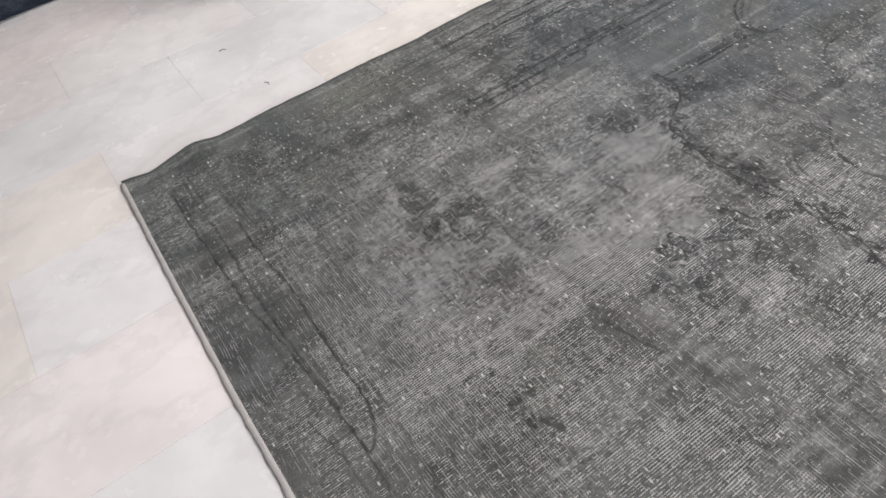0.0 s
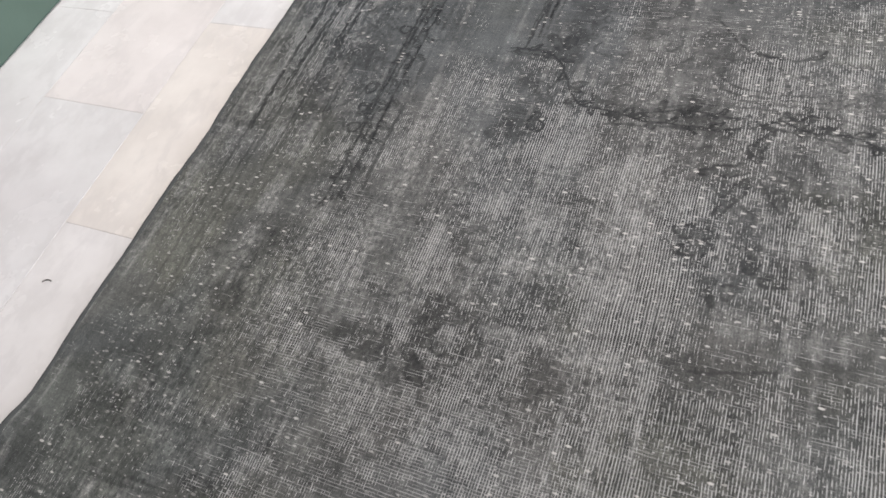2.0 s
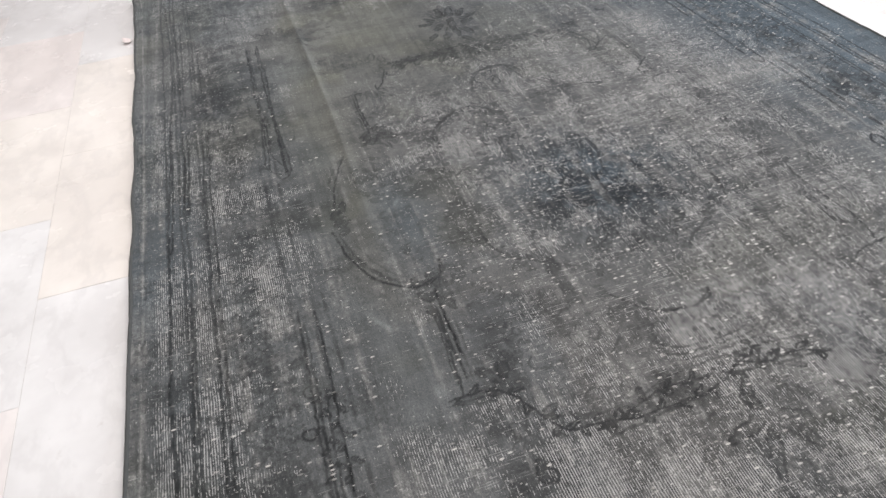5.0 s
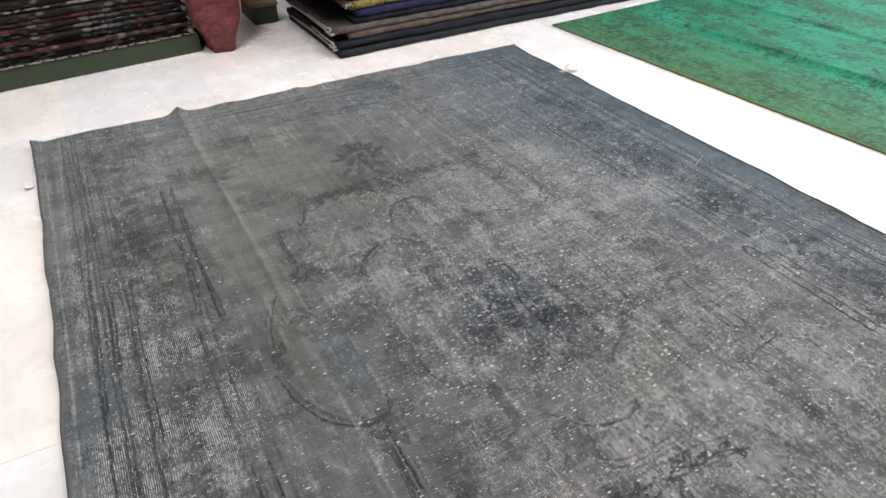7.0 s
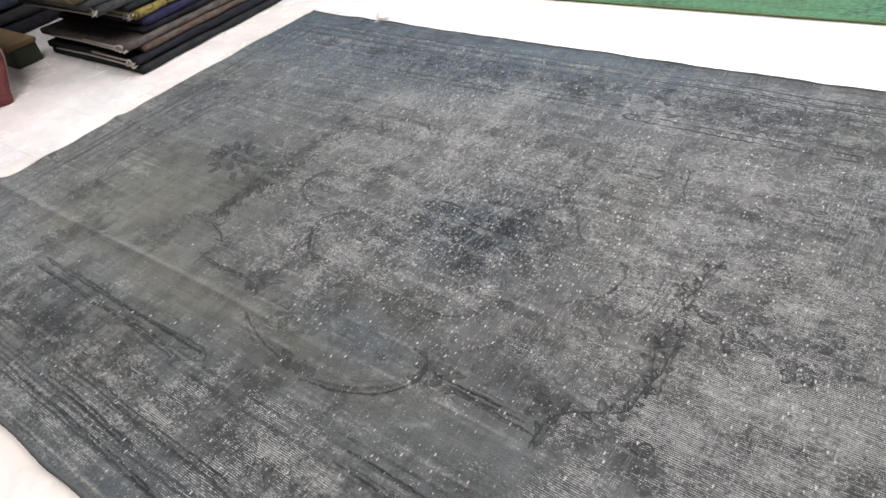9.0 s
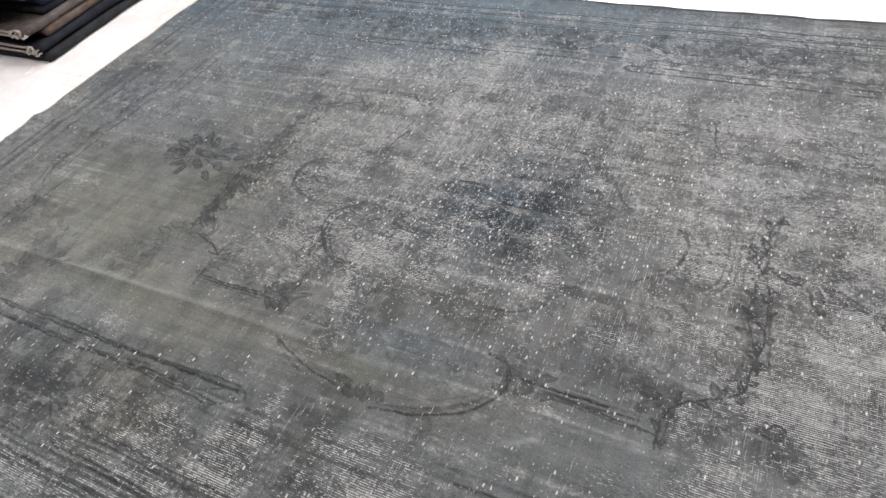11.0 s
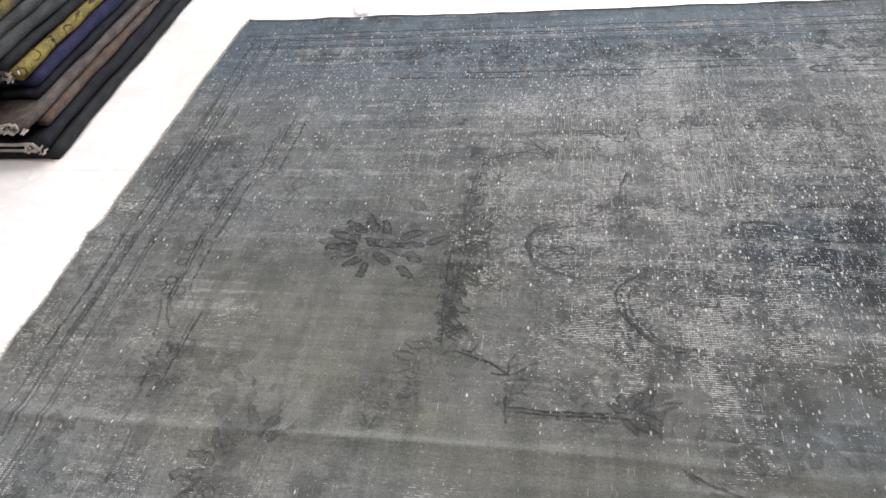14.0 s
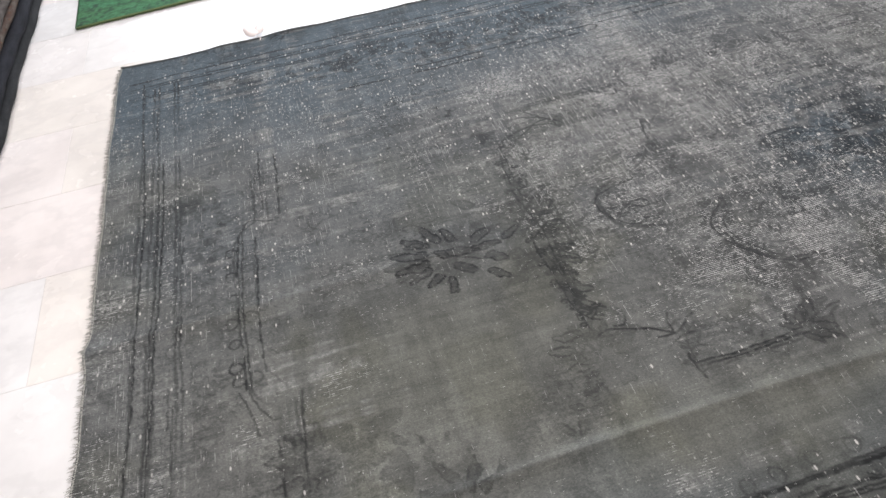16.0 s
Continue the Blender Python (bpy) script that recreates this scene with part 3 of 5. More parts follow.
    p.curve([(0.342, 1.909), (0.325, 1.864), (0.340, 1.816), (0.357, 1.781)], 0.0019, 0.8)
    p.loops([(0.375, 2.069), (0.379, 2.020), (0.383, 1.959), (0.384, 1.899), (0.370, 2.133), (0.366, 2.185)], 0.0016, 0.45)
    p.curve([(0.249, 2.184), (0.243, 2.139), (0.221, 2.101), (0.202, 2.070)], 0.0019, 0.8)
    loose.petals([(0.215, 2.195), (0.212, 2.240), (0.215, 2.195), (0.233, 2.232), (0.215, 2.195), (0.245, 2.191), (0.213, 2.186), (0.232, 2.149), (0.209, 2.189), (0.198, 2.145), (0.206, 2.198), (0.176, 2.206), (0.219, 2.203), (0.246, 2.223), (0.237, 2.133), (0.247, 2.082), (0.222, 2.110), (0.209, 2.065)], 0.5, 0.9)
    p.curve([(0.103, 2.909), (0.109, 2.622), (0.114, 2.382), (0.110, 2.145)], 0.0021, 0.9)
    p.curve([(0.124, 2.729), (0.130, 2.543), (0.134, 2.346), (0.131, 2.124)], 0.0024, 0.9)
    p.curve([(0.145, 2.715), (0.144, 2.509), (0.142, 2.321), (0.141, 2.114)], 0.0019, 0.8)
    p.curve([(0.189, 2.537), (0.189, 2.390), (0.191, 2.193)], 0.0021, 0.8)
    p.curve([(0.106, 2.057), (0.102, 1.852), (0.103, 1.677), (0.095, 1.575)], 0.0021, 0.9)
    p.curve([(0.133, 2.050), (0.132, 1.911), (0.131, 1.794), (0.125, 1.702)], 0.0024, 1)
    p.curve([(0.145, 2.038), (0.142, 1.896), (0.137, 1.777), (0.133, 1.704)], 0.0019, 0.9)
    p.curve([(0.181, 2.035), (0.177, 1.914), (0.174, 1.815), (0.168, 1.699)], 0.0021, 0.9)
    p.curve([(0.189, 2.013), (0.184, 1.872), (0.178, 1.759)], 0.0017, 0.7)
    p.curve([(0.168, 1.699), (0.165, 1.576), (0.166, 1.472)], 0.0018, 0.6)
    p.curve([(0.331, 2.445), (0.329, 2.177), (0.324, 1.973), (0.314, 1.803)], 0.0021, 0.9)
    p.curve([(0.358, 2.428), (0.355, 2.166), (0.358, 1.952), (0.354, 1.759)], 0.0021, 1)
    p.curve([(0.314, 1.803), (0.329, 1.761), (0.355, 1.754)], 0.0019, 0.8)
    p.curve([(0.282, 2.736), (0.329, 2.661)], 0.0018, 0.8)
    loose.petals([(0.133, 2.808), (0.167, 2.816), (0.183, 2.776), (0.204, 2.798), (0.233, 2.813), (0.282, 2.736), (0.264, 2.733), (0.319, 2.718)], 0.35, 0.6)
    loose.petals([(0.194, 2.252), (0.195, 2.332), (0.207, 2.271), (0.238, 2.304), (0.216, 2.230), (0.267, 2.209), (0.210, 2.189), (0.235, 2.133), (0.198, 2.217), (0.170, 2.170), (0.229, 2.348), (0.262, 2.385)], 0.5, 0.8)
    p.curve([(0.243, 2.249), (0.246, 2.167), (0.223, 2.117), (0.174, 2.068)], 0.0018, 0.8)
    # lobe beside the border
    p.curve([(0.487, 1.761), (0.454, 1.689), (0.435, 1.618), (0.435, 1.579)], 0.0024, 0.8)
    p.curve([(0.414, 1.514), (0.424, 1.457), (0.436, 1.397), (0.465, 1.347), (0.498, 1.313), (0.533, 1.296), (0.564, 1.302), (0.583, 1.319), (0.586, 1.341)], 0.0027, 0.9)
    p.curve([(0.426, 1.502), (0.436, 1.445), (0.453, 1.393), (0.479, 1.357)], 0.0019, 0.7)
    p.curve([(0.590, 1.356), (0.594, 1.329), (0.572, 1.315), (0.545, 1.303)], 0.0024, 0.9)
    loose.petals([(0.426, 1.528), (0.449, 1.556), (0.426, 1.514), (0.457, 1.534), (0.429, 1.491), (0.453, 1.513), (0.427, 1.543), (0.435, 1.580), (0.446, 1.565), (0.451, 1.601)], 0.5, 0.8)
    p.stroke([(0.560, 1.284), (0.556, 1.249), (0.555, 1.207), (0.556, 1.159), (0.557, 1.128)], 0.0027, 1)
    p.stroke([(0.547, 1.244), (0.548, 1.206), (0.546, 1.150), (0.549, 1.074)], 0.0019, 0.8)
    # near bar, near vine
    p.stroke([(0.545, 1.218), (0.542, 1.166), (0.539, 1.116), (0.534, 1.042)], 0.0024, 0.8)
    p.stroke([(0.539, 1.220), (0.536, 1.168), (0.533, 1.118), (0.532, 1.069)], 0.0019, 0.7)
    p.curve([(0.502, 1.033), (0.533, 1.035), (0.600, 1.023)], 0.0019, 0.6)
    loose.petals([(0.569, 1.083), (0.586, 1.049), (0.606, 1.084), (0.604, 1.048), (0.528, 1.326), (0.531, 1.294), (0.561, 1.331), (0.565, 1.284), (0.528, 1.281), (0.572, 1.252), (0.562, 1.255), (0.585, 1.226), (0.536, 1.249), (0.543, 1.219)], 0.5, 0.8)
    leafy(p, loose, [(0.508, 1.043), (0.571, 1.043), (0.597, 1.027), (0.614, 1.003), (0.628, 0.973), (0.646, 0.939), (0.665, 0.929)], 0.0021, 0.9)
    leafy(p, loose, [(0.665, 0.929), (0.712, 0.926), (0.763, 0.911), (0.827, 0.917), (0.874, 0.915), (0.920, 0.928), (0.950, 0.946), (0.980, 0.943), (1.009, 0.929), (1.052, 0.937), (1.093, 0.919)], 0.0021, 0.9)
    leafy(p, loose, [(0.697, 0.914), (0.754, 0.923), (0.817, 0.951), (0.858, 0.941), (0.912, 0.944), (0.957, 0.931)], 0.0021, 0.8)
    loose.petals([(0.595, 1.040), (0.574, 1.082), (0.603, 1.046), (0.610, 1.085), (0.633, 0.968), (0.663, 0.975), (0.602, 0.858), (0.589, 0.907), (0.826, 0.933), (0.828, 0.972), (0.980, 0.943), (1.010, 0.966), (1.002, 0.934), (1.031, 0.951), (1.023, 0.925), (1.050, 0.907)], 0.4, 0.9)
    loose.petals([(0.935, 0.883), (0.943, 0.919), (0.939, 0.863), (0.924, 0.897), (0.932, 0.853), (0.862, 0.830), (0.928, 0.833), (0.893, 0.754), (0.957, 0.826), (0.981, 0.778), (0.953, 0.845), (0.992, 0.839), (0.909, 0.722), (0.842, 0.721), (0.902, 0.704), (0.851, 0.689)], 0.5, 0.9)
    loose.petals([(0.917, 0.656), (0.887, 0.636), (0.936, 0.659), (0.930, 0.622), (0.962, 0.670), (1.001, 0.667), (0.949, 0.677), (0.956, 0.719), (0.910, 0.639), (0.911, 0.616)], 0.5, 0.8)
    p.curve([(0.910, 1.087), (0.942, 1.070), (0.982, 1.077), (1.006, 1.101)], 0.0022, 0.8)
    leafy(p, loose, [(0.317, 1.135), (0.312, 1.036), (0.312, 0.945), (0.309, 0.871), (0.310, 0.802), (0.309, 0.715), (0.305, 0.644)], 0.0022, 0.9)
    p.curve([(0.328, 1.135), (0.322, 1.030), (0.321, 0.939), (0.318, 0.866), (0.320, 0.797)], 0.0021, 0.8)
    leafy(p, loose, [(0.341, 1.135), (0.337, 1.037), (0.337, 0.946), (0.333, 0.873), (0.337, 0.804), (0.330, 0.717), (0.325, 0.656)], 0.0021, 0.8)
    p.loops([(0.292, 1.060), (0.288, 0.906), (0.292, 0.858), (0.292, 0.811)], 0.0022, 0.8)
    p.curve([(0.093, 1.087), (0.090, 0.973), (0.089, 0.862), (0.095, 0.772)], 0.0021, 0.9)
    p.curve([(0.116, 1.087), (0.115, 0.974), (0.109, 0.882)], 0.0019, 0.8)
    p.curve([(0.171, 1.032), (0.166, 0.950), (0.164, 0.867), (0.166, 0.778)], 0.0019, 0.7)
    p.curve([(0.209, 0.952), (0.215, 0.889), (0.220, 0.829)], 0.0017, 0.8)
    # near end
    p.curve([(0.114, 0.075), (0.231, 0.075), (0.401, 0.077), (0.495, 0.081), (0.594, 0.100), (0.706, 0.105), (0.807, 0.109), (0.875, 0.112), (0.922, 0.107)], 0.0021, 0.9)
    p.curve([(0.252, 0.109), (0.356, 0.108), (0.473, 0.102), (0.556, 0.107), (0.697, 0.110), (0.768, 0.112)], 0.0024, 0.8)
    p.curve([(0.288, 0.149), (0.394, 0.150), (0.491, 0.161), (0.570, 0.160), (0.694, 0.153), (0.783, 0.153), (0.836, 0.139), (0.863, 0.110)], 0.0024, 0.9)
    p.curve([(0.754, 0.065), (0.827, 0.079), (0.902, 0.082)], 0.0019, 0.6)
    loose.petals([(0.505, 0.432), (0.464, 0.420), (0.503, 0.440), (0.506, 0.476), (0.523, 0.419), (0.552, 0.388), (0.827, 0.313), (0.801, 0.298), (0.832, 0.319), (0.802, 0.331), (0.846, 0.320), (0.876, 0.334), (0.848, 0.308), (0.853, 0.283), (0.928, 0.331), (0.919, 0.306), (0.940, 0.331), (0.977, 0.321), (0.931, 0.349), (0.911, 0.361), (0.969, 0.338), (1.002, 0.352)], 0.45, 0.6)
    p.curve([(0.706, 0.898), (0.802, 0.909), (0.872, 0.913), (0.942, 0.939), (0.997, 0.922), (1.048, 0.923), (1.105, 0.917)], 0.0024, 0.7)
    p.curve([(0.902, 0.522), (0.942, 0.530), (1.004, 0.549)], 0.0024, 0.5)
    # guard lines of the side border, nearer
    p.curve([(0.108, 2.212), (0.097, 1.885), (0.092, 1.668), (0.089, 1.438), (0.086, 1.253), (0.087, 1.111), (0.090, 0.972), (0.093, 0.856)], 0.0021, 0.9)
    p.curve([(0.133, 2.025), (0.130, 1.849), (0.125, 1.696)], 0.0021, 0.9)
    p.curve([(0.144, 2.021), (0.140, 1.845), (0.136, 1.692)], 0.0021, 0.9)
    p.curve([(0.127, 1.426), (0.123, 1.242), (0.119, 1.102), (0.118, 1.002), (0.117, 0.913)], 0.0021, 0.9)
    p.curve([(0.129, 1.307), (0.128, 1.191), (0.125, 1.101), (0.126, 1.019)], 0.0018, 0.8)
    p.curve([(0.180, 2.034), (0.174, 1.786), (0.168, 1.602), (0.167, 1.445), (0.168, 1.337), (0.167, 1.229), (0.163, 1.090), (0.162, 1.009)], 0.0019, 0.9)
    p.curve([(0.193, 2.001), (0.186, 1.782), (0.183, 1.597), (0.181, 1.440), (0.179, 1.292), (0.175, 1.086), (0.174, 1.005)], 0.0019, 0.9)
    p.curve([(0.162, 0.990), (0.165, 0.935), (0.167, 0.884), (0.168, 0.837)], 0.0019, 0.8)
    p.curve([(0.333, 2.117), (0.328, 1.948), (0.323, 1.776)], 0.0021, 0.9)
    p.curve([(0.361, 2.018), (0.359, 1.858), (0.357, 1.745)], 0.0021, 1)
    p.curve([(0.311, 1.321), (0.306, 1.187), (0.306, 1.103), (0.304, 1.008), (0.305, 0.932), (0.304, 0.864), (0.305, 0.802)], 0.0022, 0.9)
    p.curve([(0.318, 1.290), (0.314, 1.185), (0.312, 1.090), (0.311, 1.007)], 0.0018, 0.7)
    p.curve([(0.342, 1.311), (0.342, 1.228), (0.340, 1.152), (0.338, 1.072), (0.338, 1.009), (0.335, 0.924), (0.335, 0.856), (0.336, 0.794)], 0.0022, 1)
    p.loops([(0.285, 0.902), (0.293, 0.851), (0.303, 1.139)], 0.0022, 0.8)
    p.curve([(0.206, 0.978), (0.220, 0.946), (0.225, 0.893), (0.228, 0.836)], 0.0019, 0.7)
    loose.petals([(0.186, 0.895), (0.176, 0.915), (0.190, 0.898), (0.203, 0.912), (0.194, 0.889), (0.209, 0.881), (0.186, 0.887), (0.178, 0.873)], 0.5, 0.7)
    return np.maximum(p.d, loose.d)


def rug_fields(x, y):
    # threads pull the drawn lines about a little
    wx = x + 0.004 * (vnoise(x, y, 0.010, 0.010, 1) - 0.5) + 0.006 * (vnoise(x, y, 0.12, 0.12, 2) - 0.5)
    wy = y + 0.004 * (vnoise(x, y, 0.010, 0.010, 4) - 0.5) + 0.006 * (vnoise(x, y, 0.12, 0.12, 5) - 0.5)
    vx = x + 0.014 * (vnoise(x, y, 0.03, 0.03, 11) - 0.5) + 0.009 * (vnoise(x, y, 0.011, 0.011, 12) - 0.5)
    vy = y + 0.014 * (vnoise(x, y, 0.03, 0.03, 13) - 0.5) + 0.009 * (vnoise(x, y, 0.011, 0.011, 20) - 0.5)
    # the field: one quarter drawn about the middle, mirrored to the others
    q = Painter(np.abs(wx - MID[0]), np.abs(wy - MID[1]))
    qb = Painter(np.abs(vx - MID[0]), np.abs(vy - MID[1]))
    q.pair([(0.383, 0.476), (0.383, 0.275)], 0.009, 0.0024)
    q.stroke([(0.383, 0.487), (0.30, 0.468)], 0.0018, 0.7)
    q.curve([(0.383, 0.478), (0.347, 0.48), (0.319, 0.469), (0.291, 0.433)])
    q.curve([(0.352, 0.437), (0.345, 0.466), (0.328, 0.45)])
    q.curve([(0.288, 0.474), (0.302, 0.491), (0.283, 0.508), (0.280, 0.554), (0.276, 0.596)])
    q.curve([(0.276, 0.596), (0.233, 0.612), (0.186, 0.613), (0.11, 0.616), (0.0, 0.612)], 0.0026, 0.9)
    q.curve([(0.186, 0.602), (0.11, 0.603), (0.05, 0.606), (0.0, 0.599)], 0.002, 0.8)
    q.curve([(0.20, 0.628), (0.15, 0.60), (0.11, 0.588), (0.0, 0.585)], 0.002)
    for k, yy in enumerate((0.573, 0.562, 0.551)):
        q.curve([(0.004, yy), (0.07 - 0.01 * k, yy), (0.10 - 0.012 * k, yy - 0.012), (0.115 - 0.014 * k, yy - 0.03), (0.103 - 0.014 * k, yy - 0.04)], 0.0019, 0.9)
    q.curve([(0.0, 0.50), (0.012, 0.52), (0.016, 0.55)], 0.003, 0.8)
    q.curve([(0.23, 0.61), (0.25, 0.58), (0.22, 0.56), (0.20, 0.575)], 0.002, 0.8)
    q.vine([(0.276, 0.600), (0.233, 0.615), (0.186, 0.616), (0.11, 0.62), (0.0, 0.618)], 0.02, 0.024)
    q.vine([(0.383, 0.478), (0.347, 0.48), (0.319, 0.469), (0.291, 0.433)], 0.018, 0.026)
    q.vine([(0.283, 0.508), (0.280, 0.554), (0.276, 0.596)], 0.018, 0.024)
    q.vine([(0.383, 0.30), (0.37, 0.26), (0.33, 0.24), (0.30, 0.26)], 0.016, 0.024)
    qb.vine([(0.09, 0.35), (0.113, 0.315), (0.186, 0.275), (0.225, 0.242), (0.251, 0.208), (0.259, 0.16), (0.25, 0.11), (0.268, 0.06), (0.262, 0.0)], 0.018, 0.028, 0.006)
    qb.vine([(0.02, 0.16), (0.10, 0.15), (0.16, 0.08), (0.17, 0.0)], 0.016, 0.03, 0.007)
    qb.vine([(0.33, 0.62), (0.42, 0.70), (0.43, 0.85), (0.36, 0.95)], 0.024, 0.03, 0.006, 0.3)
    qb.vine([(0.30, 0.30), (0.33, 0.36), (0.32, 0.42)], 0.018, 0.03, 0.007)
    qb.vine([(0.41, 0.02), (0.44, 0.10), (0.42, 0.18)], 0.018, 0.03, 0.007)
    # tip of the medallion and its outline
    q.curve([(0.072, 0.40), (0.06, 0.452), (0.03, 0.468), (0.0, 0.47)], 0.0036)
    q.curve([(0.058, 0.405), (0.045, 0.44), (0.0, 0.455)], 0.0016, 0.6)
    q.curve([(0.072, 0.40), (0.09, 0.35), (0.113, 0.315), (0.186, 0.275), (0.225, 0.242), (0.251, 0.208), (0.259, 0.16), (0.25, 0.11)], 0.0026, 0.9)
    q.curve([(0.25, 0.11), (0.268, 0.06), (0.262, 0.0)], 0.0024, 0.5)
    q.curve([(0.17, 0.262), (0.20, 0.235), (0.222, 0.20), (0.228, 0.15)], 0.0018, 0.6)
    # lobes at the sides
    q.curve([(0.352, 0.214), (0.359, 0.235), (0.402, 0.244), (0.443, 0.23), (0.488, 0.18), (0.508, 0.13)], 0.0034, 0.95)
    q.curve([(0.508, 0.13), (0.52, 0.08), (0.527, 0.0)], 0.0026, 0.5)
    q.curve([(0.37, 0.215), (0.41, 0.226), (0.44, 0.212), (0.474, 0.168), (0.50, 0.08), (0.506, 0.0)], 0.0016, 0.6)
    q.curve([(0.383, 0.275), (0.36, 0.25), (0.395, 0.248)], 0.003, 0.8)
    # blossoms
    for cx, cy, r, k in ((0.335, 0.62, 0.055, 7), (0.0, 0.0, 0.10, 8), (0.12, 0.10, 0.06, 6), (0.13, 0.19, 0.045, 6), (0.33, 0.36, 0.04, 6), (0.30, 0.12, 0.045, 6), (0.42, 0.13, 0.035, 5), (0.07, 0.285, 0.04, 6)):
        qb.rosette(cx, cy, r, k, 0.3, 0.4 * k)
    # palmette between medallion and border
    qp = Painter(np.abs(0.6 * wx + 0.4 * vx - MID[0] + 0.006), np.abs(0.6 * wy + 0.4 * vy - MID[1]))
    for a, ln, wd, bx, by in ((90, 0.05, 0.010, 0.0, 0.862), (62, 0.05, 0.010, 0.008, 0.855), (36, 0.05, 0.010, 0.014, 0.843), (12, 0.045, 0.011, 0.018, 0.82), (32, 0.04, 0.010, 0.034, 0.80), (-6, 0.045, 0.010, 0.026, 0.775), (62, 0.032, 0.007, 0.010, 0.792), (55, 0.036, 0.008, 0.013, 0.752), (50, 0.04, 0.009, 0.018, 0.715), (20, 0.035, 0.009, 0.036, 0.737), (52, 0.036, 0.008, 0.013, 0.683), (18, 0.04, 0.010, 0.028, 0.665), (85, 0.04, 0.005, 0.004, 0.73), (85, 0.04, 0.005, 0.004, 0.67)):
        qp.petal(1.2 * bx, 0.912 - 1.18 * (0.912 - by), radians(a), 1.15 * ln, 1.1 * wd, 0.62, 0.9)
        qp.petal(0.8 * bx, 0.90 - 1.05 * (0.912 - by), radians(a - 14), 0.8 * ln, 0.8 * wd, 0.5, 0.8)
    q.curve([(0.004, 0.84), (0.006, 0.74), (0.003, 0.64)], 0.0022, 0.8)
    q.petal(0.10, 0.70, radians(50), 0.05, 0.011, 0.5)
    # leaf sprays in the corners of the field
    for cx, cy, a in ((0.33, 1.00, 40), (0.31, 1.03, 95), (0.36, 0.97, -5), (0.40, 1.10, 60), (0.37, 1.13, 120), (0.44, 1.08, 10), (0.30, 0.95, 70)):
        q.petal(cx, cy, radians(a), 0.075, 0.016, 0.5, 0.6)
    # the border, by its distance from the rug's sides and ends
    side = Painter(np.minimum(wx, W0 - wx), np.abs(wy - MID[1]))
    for d, w, k in ((0.089, 0.0028, 1.0), (0.118, 0.0026, 1.0), (0.129, 0.0026, 1.0), (0.165, 0.0026, 0.9), (0.175, 0.0024, 0.9)):
        side.stroke([(d, 0.0), (d, 1.42)], w, k)
    for d in (0.033, 0.043):
        side.stroke([(d, 0.0), (d, 1.5)], 0.0012, 0.45)
    side.stroke([(0.335, 0.20), (0.335, 0.89)], 0.0032)
    side.stroke([(0.362, 0.20), (0.362, 0.89)], 0.0034)
    side.curve([(0.335, 0.20), (0.345, 0.18), (0.362, 0.20)], 0.0024)
    side.stroke([(0.302, 0.0), (0.302, 0.17)], 0.004)
    side.stroke([(0.332, 0.0), (0.332, 0.17)], 0.004)
    side.stroke([(0.300, 0.22), (0.305, 0.9)], 0.0026, 0.7)
    for k in range(12):
        side.petal(0.338, 0.22 + 0.056 * k, radians(40), 0.022, 0.007, 0.35, 0.7)
        side.petal(0.318, 0.24 + 0.056 * k, radians(130), 0.02, 0.007, 0.35, 0.7)
    sb = Painter(np.minimum(vx, W0 - vx), np.abs(vy - MID[1]))
    for cy, r in ((0.60, 0.062), (0.0, 0.07), (1.12, 0.055)):
        sb.rosette(0.232, cy, r, 8, 0.6, 0.3)
        sb.rosette(0.232, cy, r * 0.5, 5, 0.8, 0.9)
        side.curve([(0.19, cy + 0.13), (0.27, cy + 0.09), (0.29, cy), (0.27, cy - 0.09), (0.19, cy - 0.13)], 0.0022, 0.8)
    for cy in (0.32, 0.86):
        for j in range(7):
            sb.petal(0.20 + 0.012 * j, cy - 0.12 + 0.036 * j, 1.1 + 1.7 * j, 0.05, 0.010)
        sb.rosette(0.235, cy, 0.04, 6, 0.45)
    sb.vine([(0.215, 0.0), (0.25, 0.2), (0.21, 0.4), (0.25, 0.6), (0.21, 0.8), (0.25, 1.0), (0.22, 1.2)], 0.026, 0.04, 0.009)
    side.vine([(0.30, 0.24), (0.30, 0.88)], 0.03, 0.02, 0.006, 0.4)
    end = Painter(np.minimum(wy - 0.005, L0 - wy), np.abs(wx - MID[0]))
    for d, w in ((0.078, 0.003), (0.104, 0.003), (0.116, 0.0026), (0.156, 0.003), (0.166, 0.0024)):
        end.stroke([(d, 0.0), (d, 0.86)], w)
    for a, b in (((0.272, 0.0), (0.272, 0.165)), ((0.310, 0.0), (0.310, 0.155)), ((0.322, 0.23), (0.322, 0.45)), ((0.350, 0.23), (0.350, 0.45)), ((0.347, 0.47), (0.347, 0.56))):
        end.stroke([a, b], 0.0026)
    end.curve([(0.272, 0.165), (0.285, 0.20), (0.30, 0.215), (0.322, 0.23)], 0.0026)
    end.curve([(0.310, 0.155), (0.33, 0.18), (0.345, 0.21), (0.350, 0.23)], 0.002, 0.6)
    for k in range(5):
        end.petal(0.268, 0.02 + 0.032 * k, radians(180), 0.016, 0.009, 0.6, 0.8)
        end.petal(0.292, 0.02 + 0.036 * k, radians(60), 0.022, 0.007, 0.3, 0.7)
    eb = Painter(np.minimum(vy - 0.005, L0 - vy), np.abs(vx - MID[0]))
